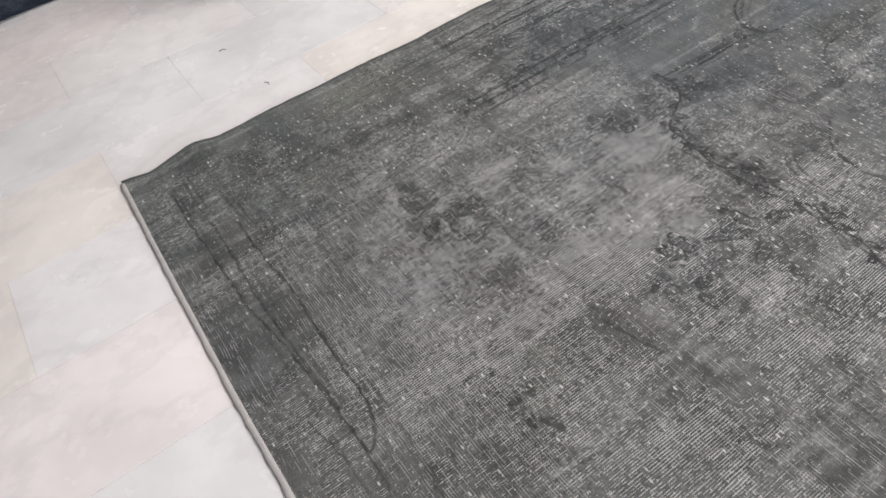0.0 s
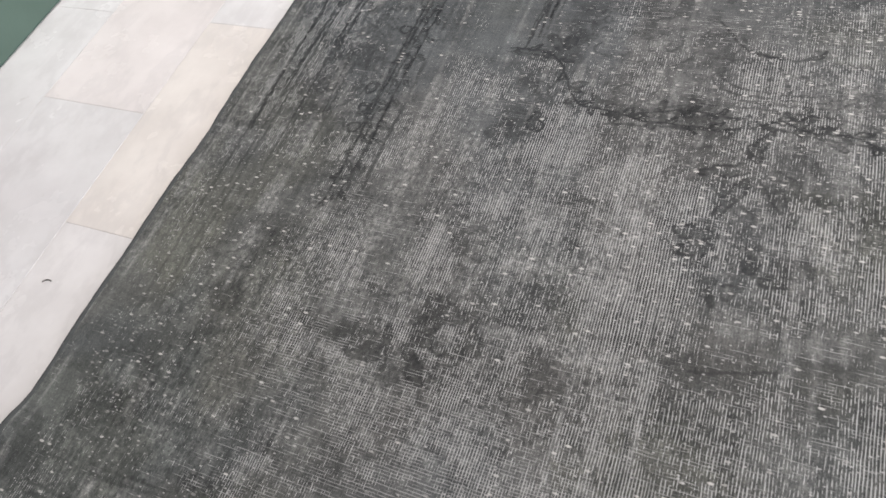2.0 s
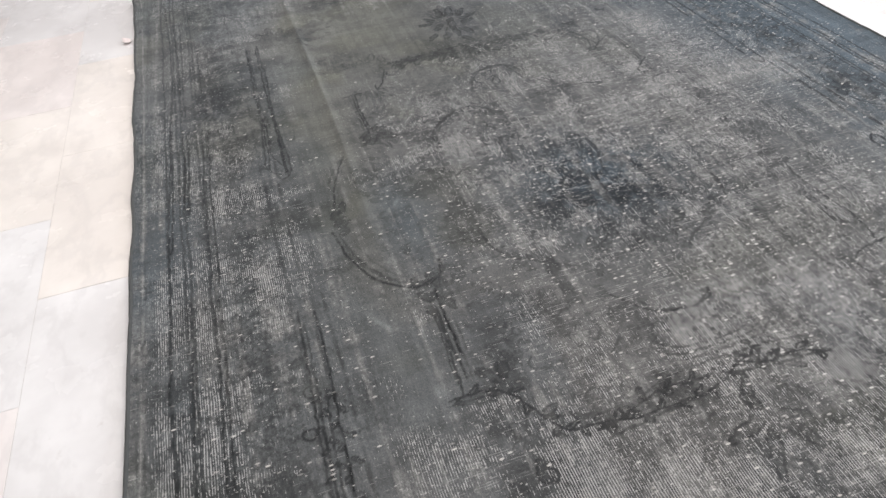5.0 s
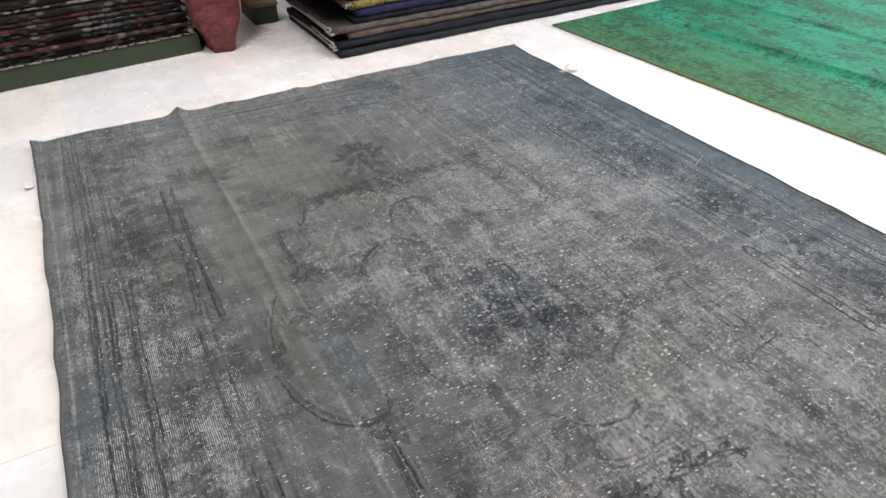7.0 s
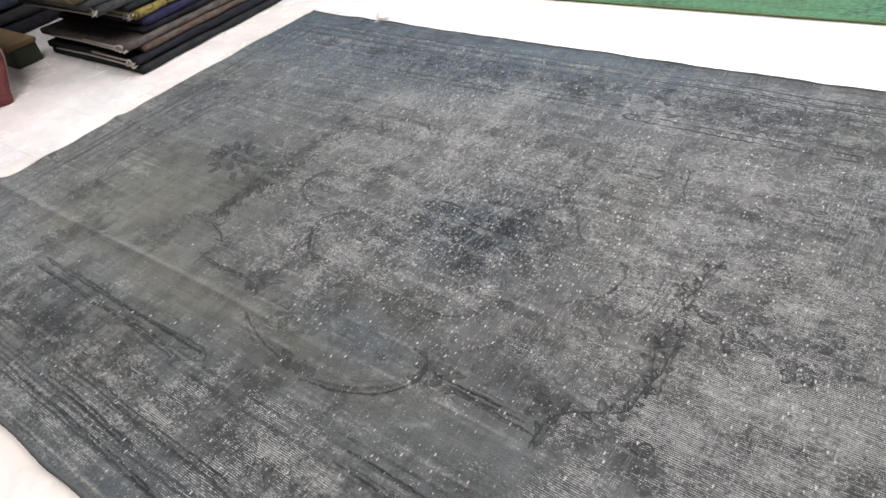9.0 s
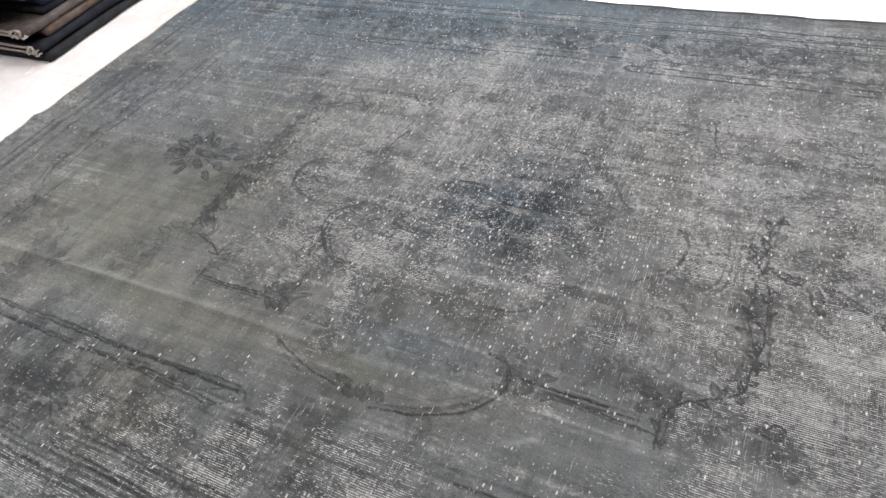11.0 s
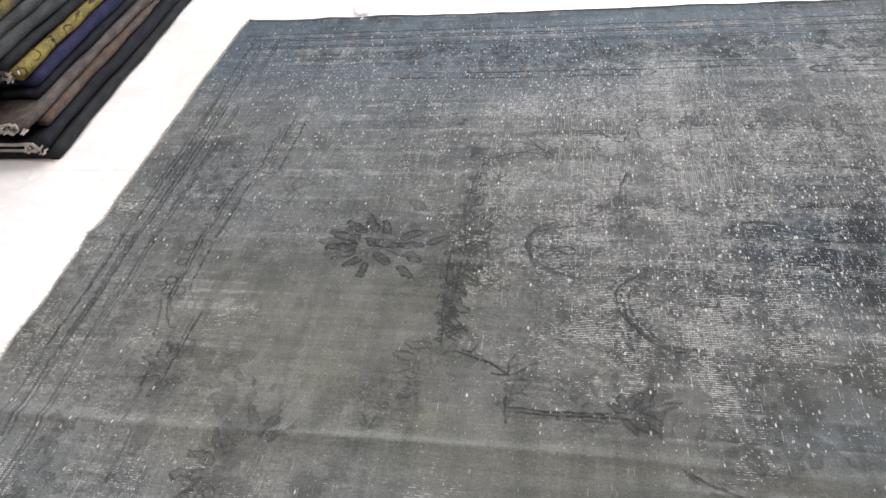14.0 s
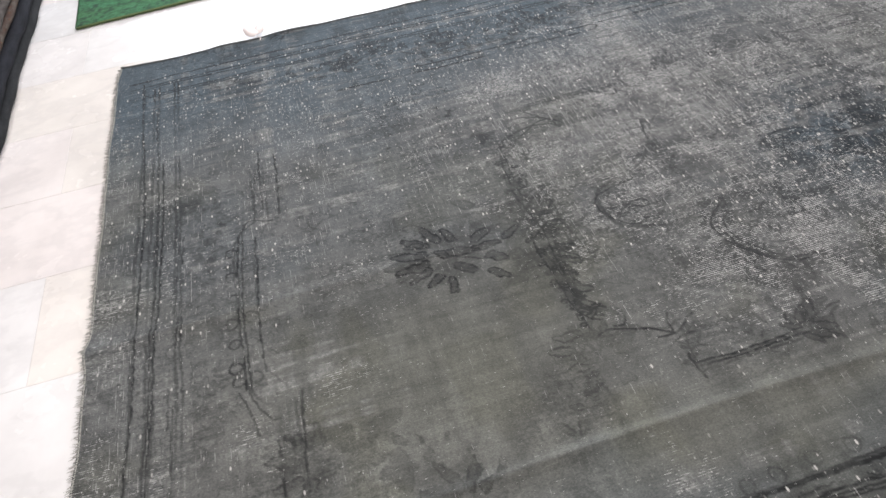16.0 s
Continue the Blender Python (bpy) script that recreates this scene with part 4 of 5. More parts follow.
    for cx, r in ((0.30, 0.05), (0.02, 0.045), (0.62, 0.05)):
        eb.rosette(0.215, cx, r, 8, 0.5, 0.2)
        for j in range(8):
            eb.petal(0.185 + 0.018 * (j % 4), cx - 0.16 + 0.04 * j, 0.6 + 1.9 * j, 0.045, 0.010)
    eb.vine([(0.21, 0.0), (0.24, 0.2), (0.20, 0.4), (0.235, 0.6), (0.21, 0.75)], 0.026, 0.04, 0.009)
    inner = (np.minimum(x, W0 - x) > 0.20) & (np.minimum(y, L0 - y) > 0.20)
    corner = np.minimum(wy, L0 - wy) < 0.37
    breaks = step(0.34, 0.52, fbm(x, y, 0.05, 0.05, 22))
    mottle = 0.30 + 0.8 * step(0.35, 0.62, fbm(x, y, 0.022, 0.022, 5))
    q.d = np.maximum(q.d * (0.2 + 0.8 * np.maximum(breaks, step(0.40, 0.46, np.abs(y - MID[1])) * step(1.6, 1.85, y))), np.clip(qb.d * mottle, 0, 1))
    # the inner guard lines are broken, and all but gone at the near end
    far_in = np.minimum(wx, W0 - wx) > 0.29
    q.d = np.maximum(q.d, np.clip(qp.d * (0.55 + 0.5 * mottle), 0, 0.85))
    side.d = side.d * np.where(far_in, 0.35 + 0.65 * breaks, 0.25 + 0.25 * breaks + (0.75 - 0.25 * breaks) * step(0.35, 0.9, y))
    end.d = end.d * np.where(np.minimum(wy, L0 - wy) > 0.2, np.where(y < MID[1], 0.2 + 0.25 * breaks, 0.5 + 0.5 * breaks), np.where(y < MID[1], 0.35 + 0.3 * breaks, 1.0))
    side.d = np.maximum(side.d, np.clip(sb.d * mottle * (0.35 + 0.65 * step(0.5, 1.1, y)), 0, 1))
    end.d = np.maximum(end.d, np.clip(eb.d * mottle * (0.4 + 0.6 * (y > MID[1])), 0, 1))
    d = np.maximum(q.d * inner * (1 - 0.4 * step(1.05, 1.3, x)), side.d * ~(corner & (np.minimum(wx, W0 - wx) > 0.30)))
    d = np.maximum(d, end.d * (np.minimum(wx, W0 - wx) > 0.085) * ~((np.minimum(wx, W0 - wx) < 0.30) & (np.minimum(wy, L0 - wy) > 0.20)))
    keep = ~(corner & (np.minimum(wx, W0 - wx) > 0.30)) | (end.d > 0.3) | inner
    keep = keep & ~((np.minimum(wx, W0 - wx) < 0.30) & (np.minimum(wy, L0 - wy) > 0.20) & (side.d < 0.2))
    blot0 = fbm(x, y, 0.07, 0.07, 3)
    # tangled small tendrils, where the drawing is too faint to follow
    n1, n2 = fbm(x, y, 0.05, 0.05, 10), fbm(x, y, 0.028, 0.028, 14)
    curl = np.maximum(1 - step(0.004, 0.02, np.abs(n1 - 0.5)), 0.9 * (1 - step(0.004, 0.024, np.abs(n2 - 0.48))))
    patch = step(0.5, 0.64, fbm(x, y, 0.22, 0.22, 17))
    inmed = bell(x, y, MID[0], MID[1], 0.34, 0.34)
    band = bell(np.minimum(x, W0 - x), 0, 0.23, 0, 0.09, 1)
    bare_field = bell(x, y, 0.74, 2.42, 0.15, 0.22) + bell(x, y, 0.46, 1.9, 0.07, 0.45) + bell(x, y, 0.46, 1.1, 0.05, 0.2)
    d = np.maximum(d, curl * np.clip(0.1 + patch * 0.75 + 0.15 * inmed + 0.35 * band * step(0.5, 1.0, y) - 1.1 * bare_field, 0, 1.0))
    # the drawing that can be followed takes the place of the mirrored one where the rug is well seen
    told = np.maximum(1 - step(1.22, 1.42, x), step(2.52, 2.64, y) * step(1.78, 1.7, x))
    traced = woven_lines(Painter(0.82 * wx + 0.18 * vx, 0.82 * wy + 0.18 * vy), Painter(0.3 * wx + 0.7 * vx, 0.3 * wy + 0.7 * vy)) * (0.85 + 0.15 * step(0.2, 0.5, y))
    # lines wear away in places
    fade = step(0.18, 0.45, fbm(x, y, 0.10, 0.10, 19)) * (0.6 + 0.4 * step(0.3, 0.6, fbm(x, y, 0.4, 0.3, 21)))
    kept = np.clip(step(1.62, 1.85, y) * step(1.5, 1.25, x) + 1.2 * bell(x, y, 0.95, 0.78, 0.11, 0.14), 0, 1)
    lines = np.maximum(np.maximum(q.d * inner * np.maximum(kept * step(0.38, 0.44, np.abs(y - MID[1])), 0.2 + 0.8 * step(0.36, 0.56, blot0)), side.d), end.d * (np.minimum(wx, W0 - wx) > 0.085))
    strokes = np.clip(lines * keep, 0, 1)
    d = d * np.clip(fade + 0.25 * step(0.3, 0.1, np.minimum(x, W0 - x)) + 0.3 * (y > 1.75) * (x < 1.3), 0.12, 1)
    d = d * (1 - 0.45 * told)
    strokes = strokes * (1 - told)
    d = np.maximum(d, strokes * (0.55 + 0.45 * step(0.3, 0.6, vnoise(x, y, 0.009, 0.009, 15))) * np.maximum(1.0 * kept, 0.45 + 0.55 * step(0.25, 0.5, fbm(x, y, 0.16, 0.16, 8))))
    # leaf sprays that show on one side only
    spray = Painter(vx, vy)
    for cx, cy, turn, k in ((0.60, 2.64, 70, 0.75), (0.42, 2.48, 100, 0.75), (0.47, 2.44, 20, 0.6), (0.52, 0.47, -50, 0.6), (0.21, 2.13, 80, 0.6), (0.63, 2.15, 30, 0.4), (1.27, 2.19, 140, 0.4)):
        for j in range(9):
            a = radians(turn - 80 + 40 * (j % 5))
            r = 0.022 + 0.02 * (j // 5)
            spray.petal(cx + r * math.cos(a), cy + r * math.sin(a), a, 0.036 + 0.008 * math.sin(2.0 * j), 0.0085, 0.6 * k, k)
    clump = np.zeros_like(x)
    for cx, cy, sx, sy, k in ((0.95, 0.76, 0.09, 0.13, 0.6), (0.88, 0.68, 0.05, 0.06, 0.6), (1.03, 0.70, 0.05, 0.06, 0.6), (0.56, 0.49, 0.07, 0.05, 0.8), (0.46, 0.47, 0.06, 0.05, 0.6), (0.45, 1.42, 0.09, 0.05, 0.5), (0.33, 1.62, 0.08, 0.07, 0.6), (0.21, 2.15, 0.06, 0.07, 0.8), (0.17, 0.88, 0.06, 0.06, 0.6), (1.286, 0.932, 0.05, 0.05, 0.8), (0.60, 2.64, 0.07, 0.06, 0.7), (0.43, 2.48, 0.08, 0.06, 0.7), (0.63, 2.17, 0.07, 0.06, 0.4), (1.27, 2.17, 0.05, 0.05, 0.5)):
        clump = np.maximum(clump, k * bell(x, y, cx, cy, sx, sy))
    clump = clump * step(0.40, 0.60, fbm(vx, vy, 0.035, 0.035, 12))
    d = np.maximum(d, spray.d * (0.5 + 0.5 * mottle))
    d = np.maximum(d, np.clip(0.8 * clump, 0, 0.9))
    d = np.maximum(d, np.clip(traced, 0, 1) * (0.66 + 0.34 * step(0.2, 0.5, vnoise(x, y, 0.011, 0.011, 15))) * (0.8 + 0.2 * breaks))
    # dye
    olive, grey, blue, warm = (1.07 * np.array(c) for c in ((0.071, 0.071, 0.060), (0.076, 0.077, 0.075), (0.046, 0.061, 0.073), (0.093, 0.088, 0.083)))
    t1, t2 = fbm(x, y, 0.28, 0.45, 6)[..., None], fbm(x, y, 0.2, 0.2, 12)[..., None]
    blue_w = step(0.52, 0.68, t1) * 0.2 + (0.95 * step(1.3, 1.75, x) * step(0.7, 1.9, y) + 0.3 * step(0.22, 0.06, x) * step(0.9, 1.4, y) * step(2.5, 2.0, y) + 1.2 * bell(x, y, 1.0, 1.48, 0.17, 0.15) + 0.5 * bell(x, y, 0.56, 1.5, 0.06, 0.16) + 0.15 * bell(x, y, 1.2, 2.4, 0.3, 0.4))[..., None]
    olive_w = (0.85 * bell(x, y, 0.72, 2.42, 0.22, 0.35) + 0.8 * bell(x, y, 0.46, 1.85, 0.09, 0.5) + 0.7 * bell(x, y, 0.2, 0.35, 0.25, 0.3) + 0.5 * bell(x, y, 1.3, 0.4, 0.4, 0.3))[..., None] + 0.5 * step(0.55, 0.7, t2)
    warm_w = (0.55 * bell(x, y, 0.75, 0.55, 0.3, 0.4) + 0.5 * bell(x, y, 1.5, 1.0, 0.4, 0.4))[..., None] + 0.2 * step(0.5, 0.32, t2)
    col = grey + 0 * t1
    for w, c in ((warm_w, warm), (olive_w, olive), (blue_w, blue)):
        w = np.clip(w, 0, 1)
        col = col * (1 - w) + c * w
    # blossoms too faint to follow, left as darker clouds
    cloud = step(0.47, 0.60, fbm(vx, vy, 0.055, 0.055, 16)) * step(0.38, 0.6, fbm(x, y, 0.3, 0.26, 20)) * (1 - np.clip(bare_field, 0, 1))
    col = col * (1 - 0.34 * cloud)[..., None]
    # rubbed streaks along and across the weave
    rub = 0.5 * fbm(x, y, 0.016, 0.45, 3) + 0.5 * fbm(x, y, 0.35, 0.02, 8)
    blot = fbm(x, y, 0.09, 0.09, 15)
    hair = 0.6 * fbm(x, y, 0.0065, 0.30, 5) + 0.4 * fbm(x, y, 0.25, 0.0065, 10)
    col = col * (0.02 + 0.6 * rub + 0.5 * blot + 0.45 * fbm(x, y, 0.03, 0.03, 4) + 0.5 * hair)[..., None]
    col = col * (1 - 0.78 * np.clip(1.3 * bell(vx, vy, 0.98, 1.45, 0.17, 0.16), 0, 1) * step(0.30, 0.52, fbm(vx, vy, 0.035, 0.035, 9)) - 0.2 * band * step(0.5, 1.0, y) * step(0.45, 0.65, blot))[..., None]
    # pile rubbed down to pale cotton, in streaks that follow the weave
    pale = step(0.56, 0.72, 0.6 * fbm(x, y, 0.016, 0.6, 7) + 0.4 * fbm(x, y, 0.4, 0.03, 11) + 0.13 * bell(x, y, 1.22, 1.7, 0.2, 0.5) + 0.05 * step(0.9, 1.3, x) + 0.10 * bell(x, y, 0.7, 0.6, 0.35, 0.3) - 0.12 * bell(x, y, 0.7, 2.4, 0.3, 0.4))
    # a crossways fold that feet have rubbed pale
    pale = np.clip(pale + 1.1 * np.exp(-(np.abs(y - 1.722) / 0.06) ** 2) * step(0.85, 1.1, x) * step(1.85, 1.6, x) * step(0.32, 0.6, 0.5 * fbm(x, y, 0.012, 0.3, 6) + 0.5 * fbm(x, y, 0.25, 0.012, 4)), 0, 1)
    pale = (pale * (0.35 + 0.65 * step(0.3, 0.6, fbm(x, y, 0.02, 0.02, 18))))[..., None]
    col = col * (1 - 0.6 * pale) + np.array((0.18, 0.178, 0.172)) * 0.6 * pale
    fray = step(0.36, 0.62, 0.45 * fbm(x, y, 0.010, 0.12, 6) + 0.55 * fbm(x, y, 0.10, 0.010, 4))
    fold = np.exp(-(np.abs(y - 1.712 - 0.02 * np.sin(5 * x)) / 0.058) ** 2) * step(0.95, 1.15, x) * step(1.85, 1.65, x) + 0.6 * np.exp(-(np.abs(y - 1.11) / 0.03) ** 2) * step(0.9, 1.05, x) * step(1.55, 1.4, x)
    fold = (0.62 * np.clip(fold, 0, 1) * (0.15 + 0.85 * fray))[..., None]
    col = col * (1 - fold) + np.array((0.215, 0.214, 0.208)) * fold
    # broad pools of light and shade painted into the colour, over the dye
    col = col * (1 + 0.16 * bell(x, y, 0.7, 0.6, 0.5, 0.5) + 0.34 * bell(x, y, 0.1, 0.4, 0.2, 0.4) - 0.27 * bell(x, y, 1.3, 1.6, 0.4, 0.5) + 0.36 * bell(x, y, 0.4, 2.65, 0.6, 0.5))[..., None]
    # pale scratches where the rug was creased
    s = Painter(wx, wy)
    for ax, ay, bx, by in ((0.64, 1.71, 0.54, 1.60), (0.66, 1.74, 0.60, 1.69), (0.72, 1.98, 0.66, 1.88), (0.70, 1.90, 0.63, 1.80), (1.26, 2.31, 1.19, 2.29), (0.36, 0.79, 0.43, 0.67), (1.41, 0.98, 1.47, 0.85), (1.30, 2.42, 1.36, 2.20), (0.43, 1.27, 0.50, 1.15), (0.60, 1.60, 0.53, 1.52), (0.75, 1.66, 0.69, 1.58), (0.80, 1.85, 0.74, 1.76), (0.62, 2.02, 0.56, 1.92), (1.40, 2.06, 1.36, 1.96), (1.05, 2.30, 1.03, 2.22)):
        s.stroke([(ax, ay), (bx, by)], 0.005, 0.5)
    # light caught by the lengthwise fold ridge, painted as a paler line
    s.stroke([(0.503, 1.0), (0.508, 3.0)], 0.010, 0.22)
    col = col * (1 + 0.8 * s.d * step(0.3, 0.6, rub))[..., None]
    # pale thread inside the side cord
    rim = x - 0.019 * np.sin(np.pi * np.clip(y / L0, 0, 1)) ** 0.7
    thread = np.exp(-(np.abs(rim - 0.021) / 0.0022) ** 2) * step(0.35, 0.5, fbm(x, y, 0.5, 0.06, 9))
    col = col * (1 - 0.55 * thread[..., None]) + 0.55 * thread[..., None] * np.array((0.25, 0.245, 0.235))
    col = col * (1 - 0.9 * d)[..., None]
    # wear
    worn = (0.55 * fbm(x, y, 0.10, 0.5, 9) + 0.45 * fbm(x, y, 0.4, 0.09, 13)) * 1.7 - 0.72 + 1.0 * (fbm(x, y, 0.06, 0.06, 2) - 0.5)
    worn = worn + 0.62 * bell(x, y, 0.72, 0.62, 0.38, 0.36) + 0.22 * bell(x, y, 1.25, 1.62, 0.3, 0.3) + 0.35 * bell(x, y, 0.68, 1.72, 0.16, 0.2) + 0.30 * bell(x, y, 0.14, 1.3, 0.14, 0.5) + 0.3 * bell(x, y, 1.3, 0.9, 0.4, 0.4)
    worn = worn - 0.6 * bell(x, y, 0.74, 2.40, 0.17, 0.26) - 0.5 * step(1.45, 1.85, x) * step(1.2, 2.0, y) - 0.45 * bell(x, y, 0.46, 1.9, 0.08, 0.5) - 0.25 * bell(x, y, 0.2, 0.22, 0.22, 0.2)
    worn = np.clip(1.0 * worn + 0.06 * step(1.3, 0.7, y) * step(0.25, 0.45, x) - 0.85 * d, 0, 1)
    weft = np.clip(0.9 * fbm(x, y, 0.5, 0.07, 18) - 0.18 + 0.45 * bell(x, y, 0.7, 0.30, 0.35, 0.2) + 0.25 * bell(x, y, 1.3, 1.75, 0.3, 0.4) - 0.7 * bell(x, y, 0.74, 2.42, 0.25, 0.35) - 0.5 * bell(x, y, 0.46, 1.8, 0.1, 0.6), 0, 1) * (1 - 0.9 * d) * (0.25 + 0.75 * step(0.24, 0.36, np.minimum(x, W0 - x)))
    knots = 0.30 + 1.15 * bell(x, y, 1.0, 1.42, 0.32, 0.32) + 0.55 * bell(x, y, 0.86, 0.66, 0.2, 0.16) + 0.8 * bell(x, y, 1.65, 2.3, 0.3, 0.7) + 0.5 * bell(x, y, 0.14, 0.45, 0.14, 0.35) + 0.5 * bell(x, y, 1.1, 1.0, 0.4, 0.2)
    knots = np.clip(knots * (0.35 + 1.3 * fbm(x, y, 0.12, 0.12, 16)) - 0.5 * bell(x, y, 0.74, 2.4, 0.2, 0.3) - 0.3 * np.clip(bare_field, 0, 1), 0, 1.4)
    coarse = np.clip(0.14 + 0.9 * worn + 0.5 * pale[..., 0] + 0.35 * band + 0.4 * step(0.45, 0.65, fbm(x, y, 0.15, 0.15, 20)) - 0.35 * bare_field, 0.1, 1)
    plainside = step(0.045, 0.075, np.minimum(x, W0 - x))
    worn, knots = worn * (0.3 + 0.7 * plainside), knots * (0.2 + 0.8 * plainside)
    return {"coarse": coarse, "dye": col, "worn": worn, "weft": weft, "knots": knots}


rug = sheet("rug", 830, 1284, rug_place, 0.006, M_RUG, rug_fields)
tagged(rug, "worn grey-blue overdyed wool rug with faded medallion, flat on marble", "rug")


def along(fn, n):
    return [fn(k / (n - 1)) for k in range(n)]


def rug_point(u, v, dz=0.0):
    x, y, z = rug_place(np.array([float(u)]), np.array([float(v)]))
    return float(x[0]), float(y[0]), float(z[0]) + dz


for u, shift in ((0.0, -0.002), (1.0, 0.002)):
    bm = tube(bmesh.new(), along(lambda s: (rug_point(u, s)[0] + shift, *rug_point(u, s, -0.0015)[1:]), 160), 0.0042)
    part("selvedge", bm, M_CORD, rug, "dark wool-wrapped side cord")
bm = bmesh.new()
rings = []
for k in range(140):
    x, y, z = rug_point(k / 139, 0.0)
    w = 0.006 + 0.0025 * random.random()
    rings.append([(x, y + 0.004, z + 0.001), (x, y - w * 0.6, z - 0.001), (x, y - w, z - 0.005), (x, y - w, 0.0012), (x, y + 0.004, 0.0012)])
part("end_binding", sweep(bm, rings), M_BIND, rug, "pale cotton binding along the end")
bm = bmesh.new()
for k in range(900):
    x, y, z = rug_point((k + random.random()) / 900, 1.0)
    ln, lean, r = random.uniform(0.003, 0.014), random.uniform(-0.006, 0.006), 0.0011
    base = [bm.verts.new((x - r, y - 0.004, z + 0.0005)), bm.verts.new((x + r, y - 0.004, z + 0.0005)), bm.verts.new((x, y - 0.004, z - 0.003))]
    tip = bm.verts.new((x + lean, y + ln, max(0.001, z - 0.004 * random.random())))
    for a, b in ((0, 1), (1, 2), (2, 0)):
        bm.faces.new((base[a], base[b], tip))
part("fringe", bm, M_FRAY, rug, "short frayed threads along the end")


# ---------------------------------------------------------------- paper tags
def paper_tag(m, label):
    bm = bmesh.new()
    for turn in (-0.55, 0.55):
        rings = []
        for k in range(9):
            s = k / 8
            w = 0.0085 * math.sin(math.pi * min(1, 0.15 + s * 0.75)) + 0.001
            zz = 0.004 + 0.006 * s * s
            cx, cy, px, py = s * 0.026 * math.sin(turn), 0.006 + s * 0.026 * math.cos(turn), math.cos(turn), -math.sin(turn)
            rings.append([(cx - w * px, cy - w * py, zz), (cx + w * px, cy + w * py, zz + 0.002), (cx + w * px, cy + w * py, zz + 0.0026), (cx - w * px, cy - w * py, zz + 0.0006)])
        sweep(bm, rings)
    tag = solo("paper_tag", bm, M_PAPER, label, "tag")
    tag.matrix_world = m
    part("string", tube(bmesh.new(), [(0, 0.002, 0.004), (0.003, -0.010, 0.006), (0.0, -0.022, 0.009)], 0.0009, 5), M_PAPER, tag, "thin cotton string")
    return tag


paper_tag(pose(1.962, 2.615, 0.001, 0, 0, -80) @ Matrix.Scale(1.8, 4), "small pale pink paper tag tied at the rug's side")
paper_tag(pose(-0.004, 2.69, 0.001, 0, 0, 95), "small white paper tag tied at the rug's side")


# ---------------------------------------------------------------- lint on the floor
M_LINT = plain("grey_lint", (0.12, 0.11, 0.10), 0.9)
for i, (lx, ly, turn) in enumerate(((-0.113, 0.398, 20), (-0.338, 0.374, 70))):
    bow = 0.004 + 0.003 * (i % 3)
    pts = [(0.018 * (k / 6 - 0.5), bow * math.sin(math.pi * k / 6), 0.0016) for k in range(7)]
    ob = solo("lint", tube(bmesh.new(), pts, 0.0009, 5), M_LINT, "short grey wool thread lying on the marble", "lint", "wool threads on the floor")
    ob.matrix_world = pose(lx, ly, 0, 0, 0, turn)


# ---------------------------------------------------------------- the green rug
GREEN_AT = pose(2.29, 3.16, 0, 0, 0, 3.0)


def green_place(u, v):
    x = u * 1.95 + 0.004 * (vnoise(v * 3, v * 0, 0.15, 1, 2) - 0.5) * (1 - u)
    y = -v * 3.0 + 0.004 * (vnoise(u * 2, u * 0, 0.15, 1, 3) - 0.5) * (1 - v)
    z = 0.007 + 0.004 * fbm(x, y, 0.4, 0.4, 4)
    z = z + 0.022 * np.exp(-(np.abs(x - 0.50 - 0.01 * np.sin(3 * y)) / 0.02) ** 1.4) * step(-0.1, -0.7, y)
    z = z + 0.012 * np.exp(-(np.abs(x - 0.98) / 0.02) ** 1.4)
    return x, y, z


def green_fields(x, y):
    n1, n2 = fbm(x, y, 0.07, 0.07, 3), fbm(x, y, 0.035, 0.035, 9)
    d = np.maximum(1 - step(0.006, 0.04, np.abs(n1 - 0.5)), 0.9 * (1 - step(0.006, 0.045, np.abs(n2 - 0.48))))
    p = Painter(x, -y)
    for a in (0.06, 0.09, 0.30, 0.33):
        p.stroke([(a, 0.1), (a, 2.9)], 0.002, 0.6)
    for k in range(14):
        p.rosette(0.19 + 0.03 * (-1) ** k, 0.2 + 0.2 * k, 0.05, 6, 0.5)
        p.rosette(0.62 + 0.08 * (-1) ** k, 0.28 + 0.2 * k, 0.06, 7, 0.5)
        p.rosette(1.1 + 0.1 * (-1) ** k, 0.2 + 0.2 * k, 0.06, 7, 0.5)
    return {"dark": np.maximum(p.d * 0.9, d * step(0.28, 0.46, fbm(x, y, 0.2, 0.2, 7)))}


green = sheet("green_rug", 220, 340, green_place, 0.006, M_GREEN, green_fields)
green.matrix_world = GREEN_AT
tagged(green, "emerald green overdyed wool rug lying on the marble floor", "rug")
part("selvedge", tube(bmesh.new(), [(-0.002, -3.0 * k / 90, 0.006) for k in range(91)], 0.0042), plain("olive_wool_cord", (0.10, 0.14, 0.06), 0.9, 0.3, 60), green, "olive wool side cord")


# ---------------------------------------------------------------- folded rugs in piles
def fold_outline(depth, thick, n=9):
    """Outline of a rug folded once, its fold to the front, as (y, z), with a slit at the back."""
    r = thick / 2
    pts = [(depth, 0.12 * thick), (depth * 0.5, 0.12 * thick), (2.6 * r, 0.14 * thick)]
    pts += [(r - r * math.sin(a), r - r * math.cos(a)) for a in [math.pi * k / (n - 1) for k in range(n)]]
    pts += [(2.6 * r, 0.84 * thick), (depth * 0.5, 0.86 * thick), (depth, 0.86 * thick)]
    return pts


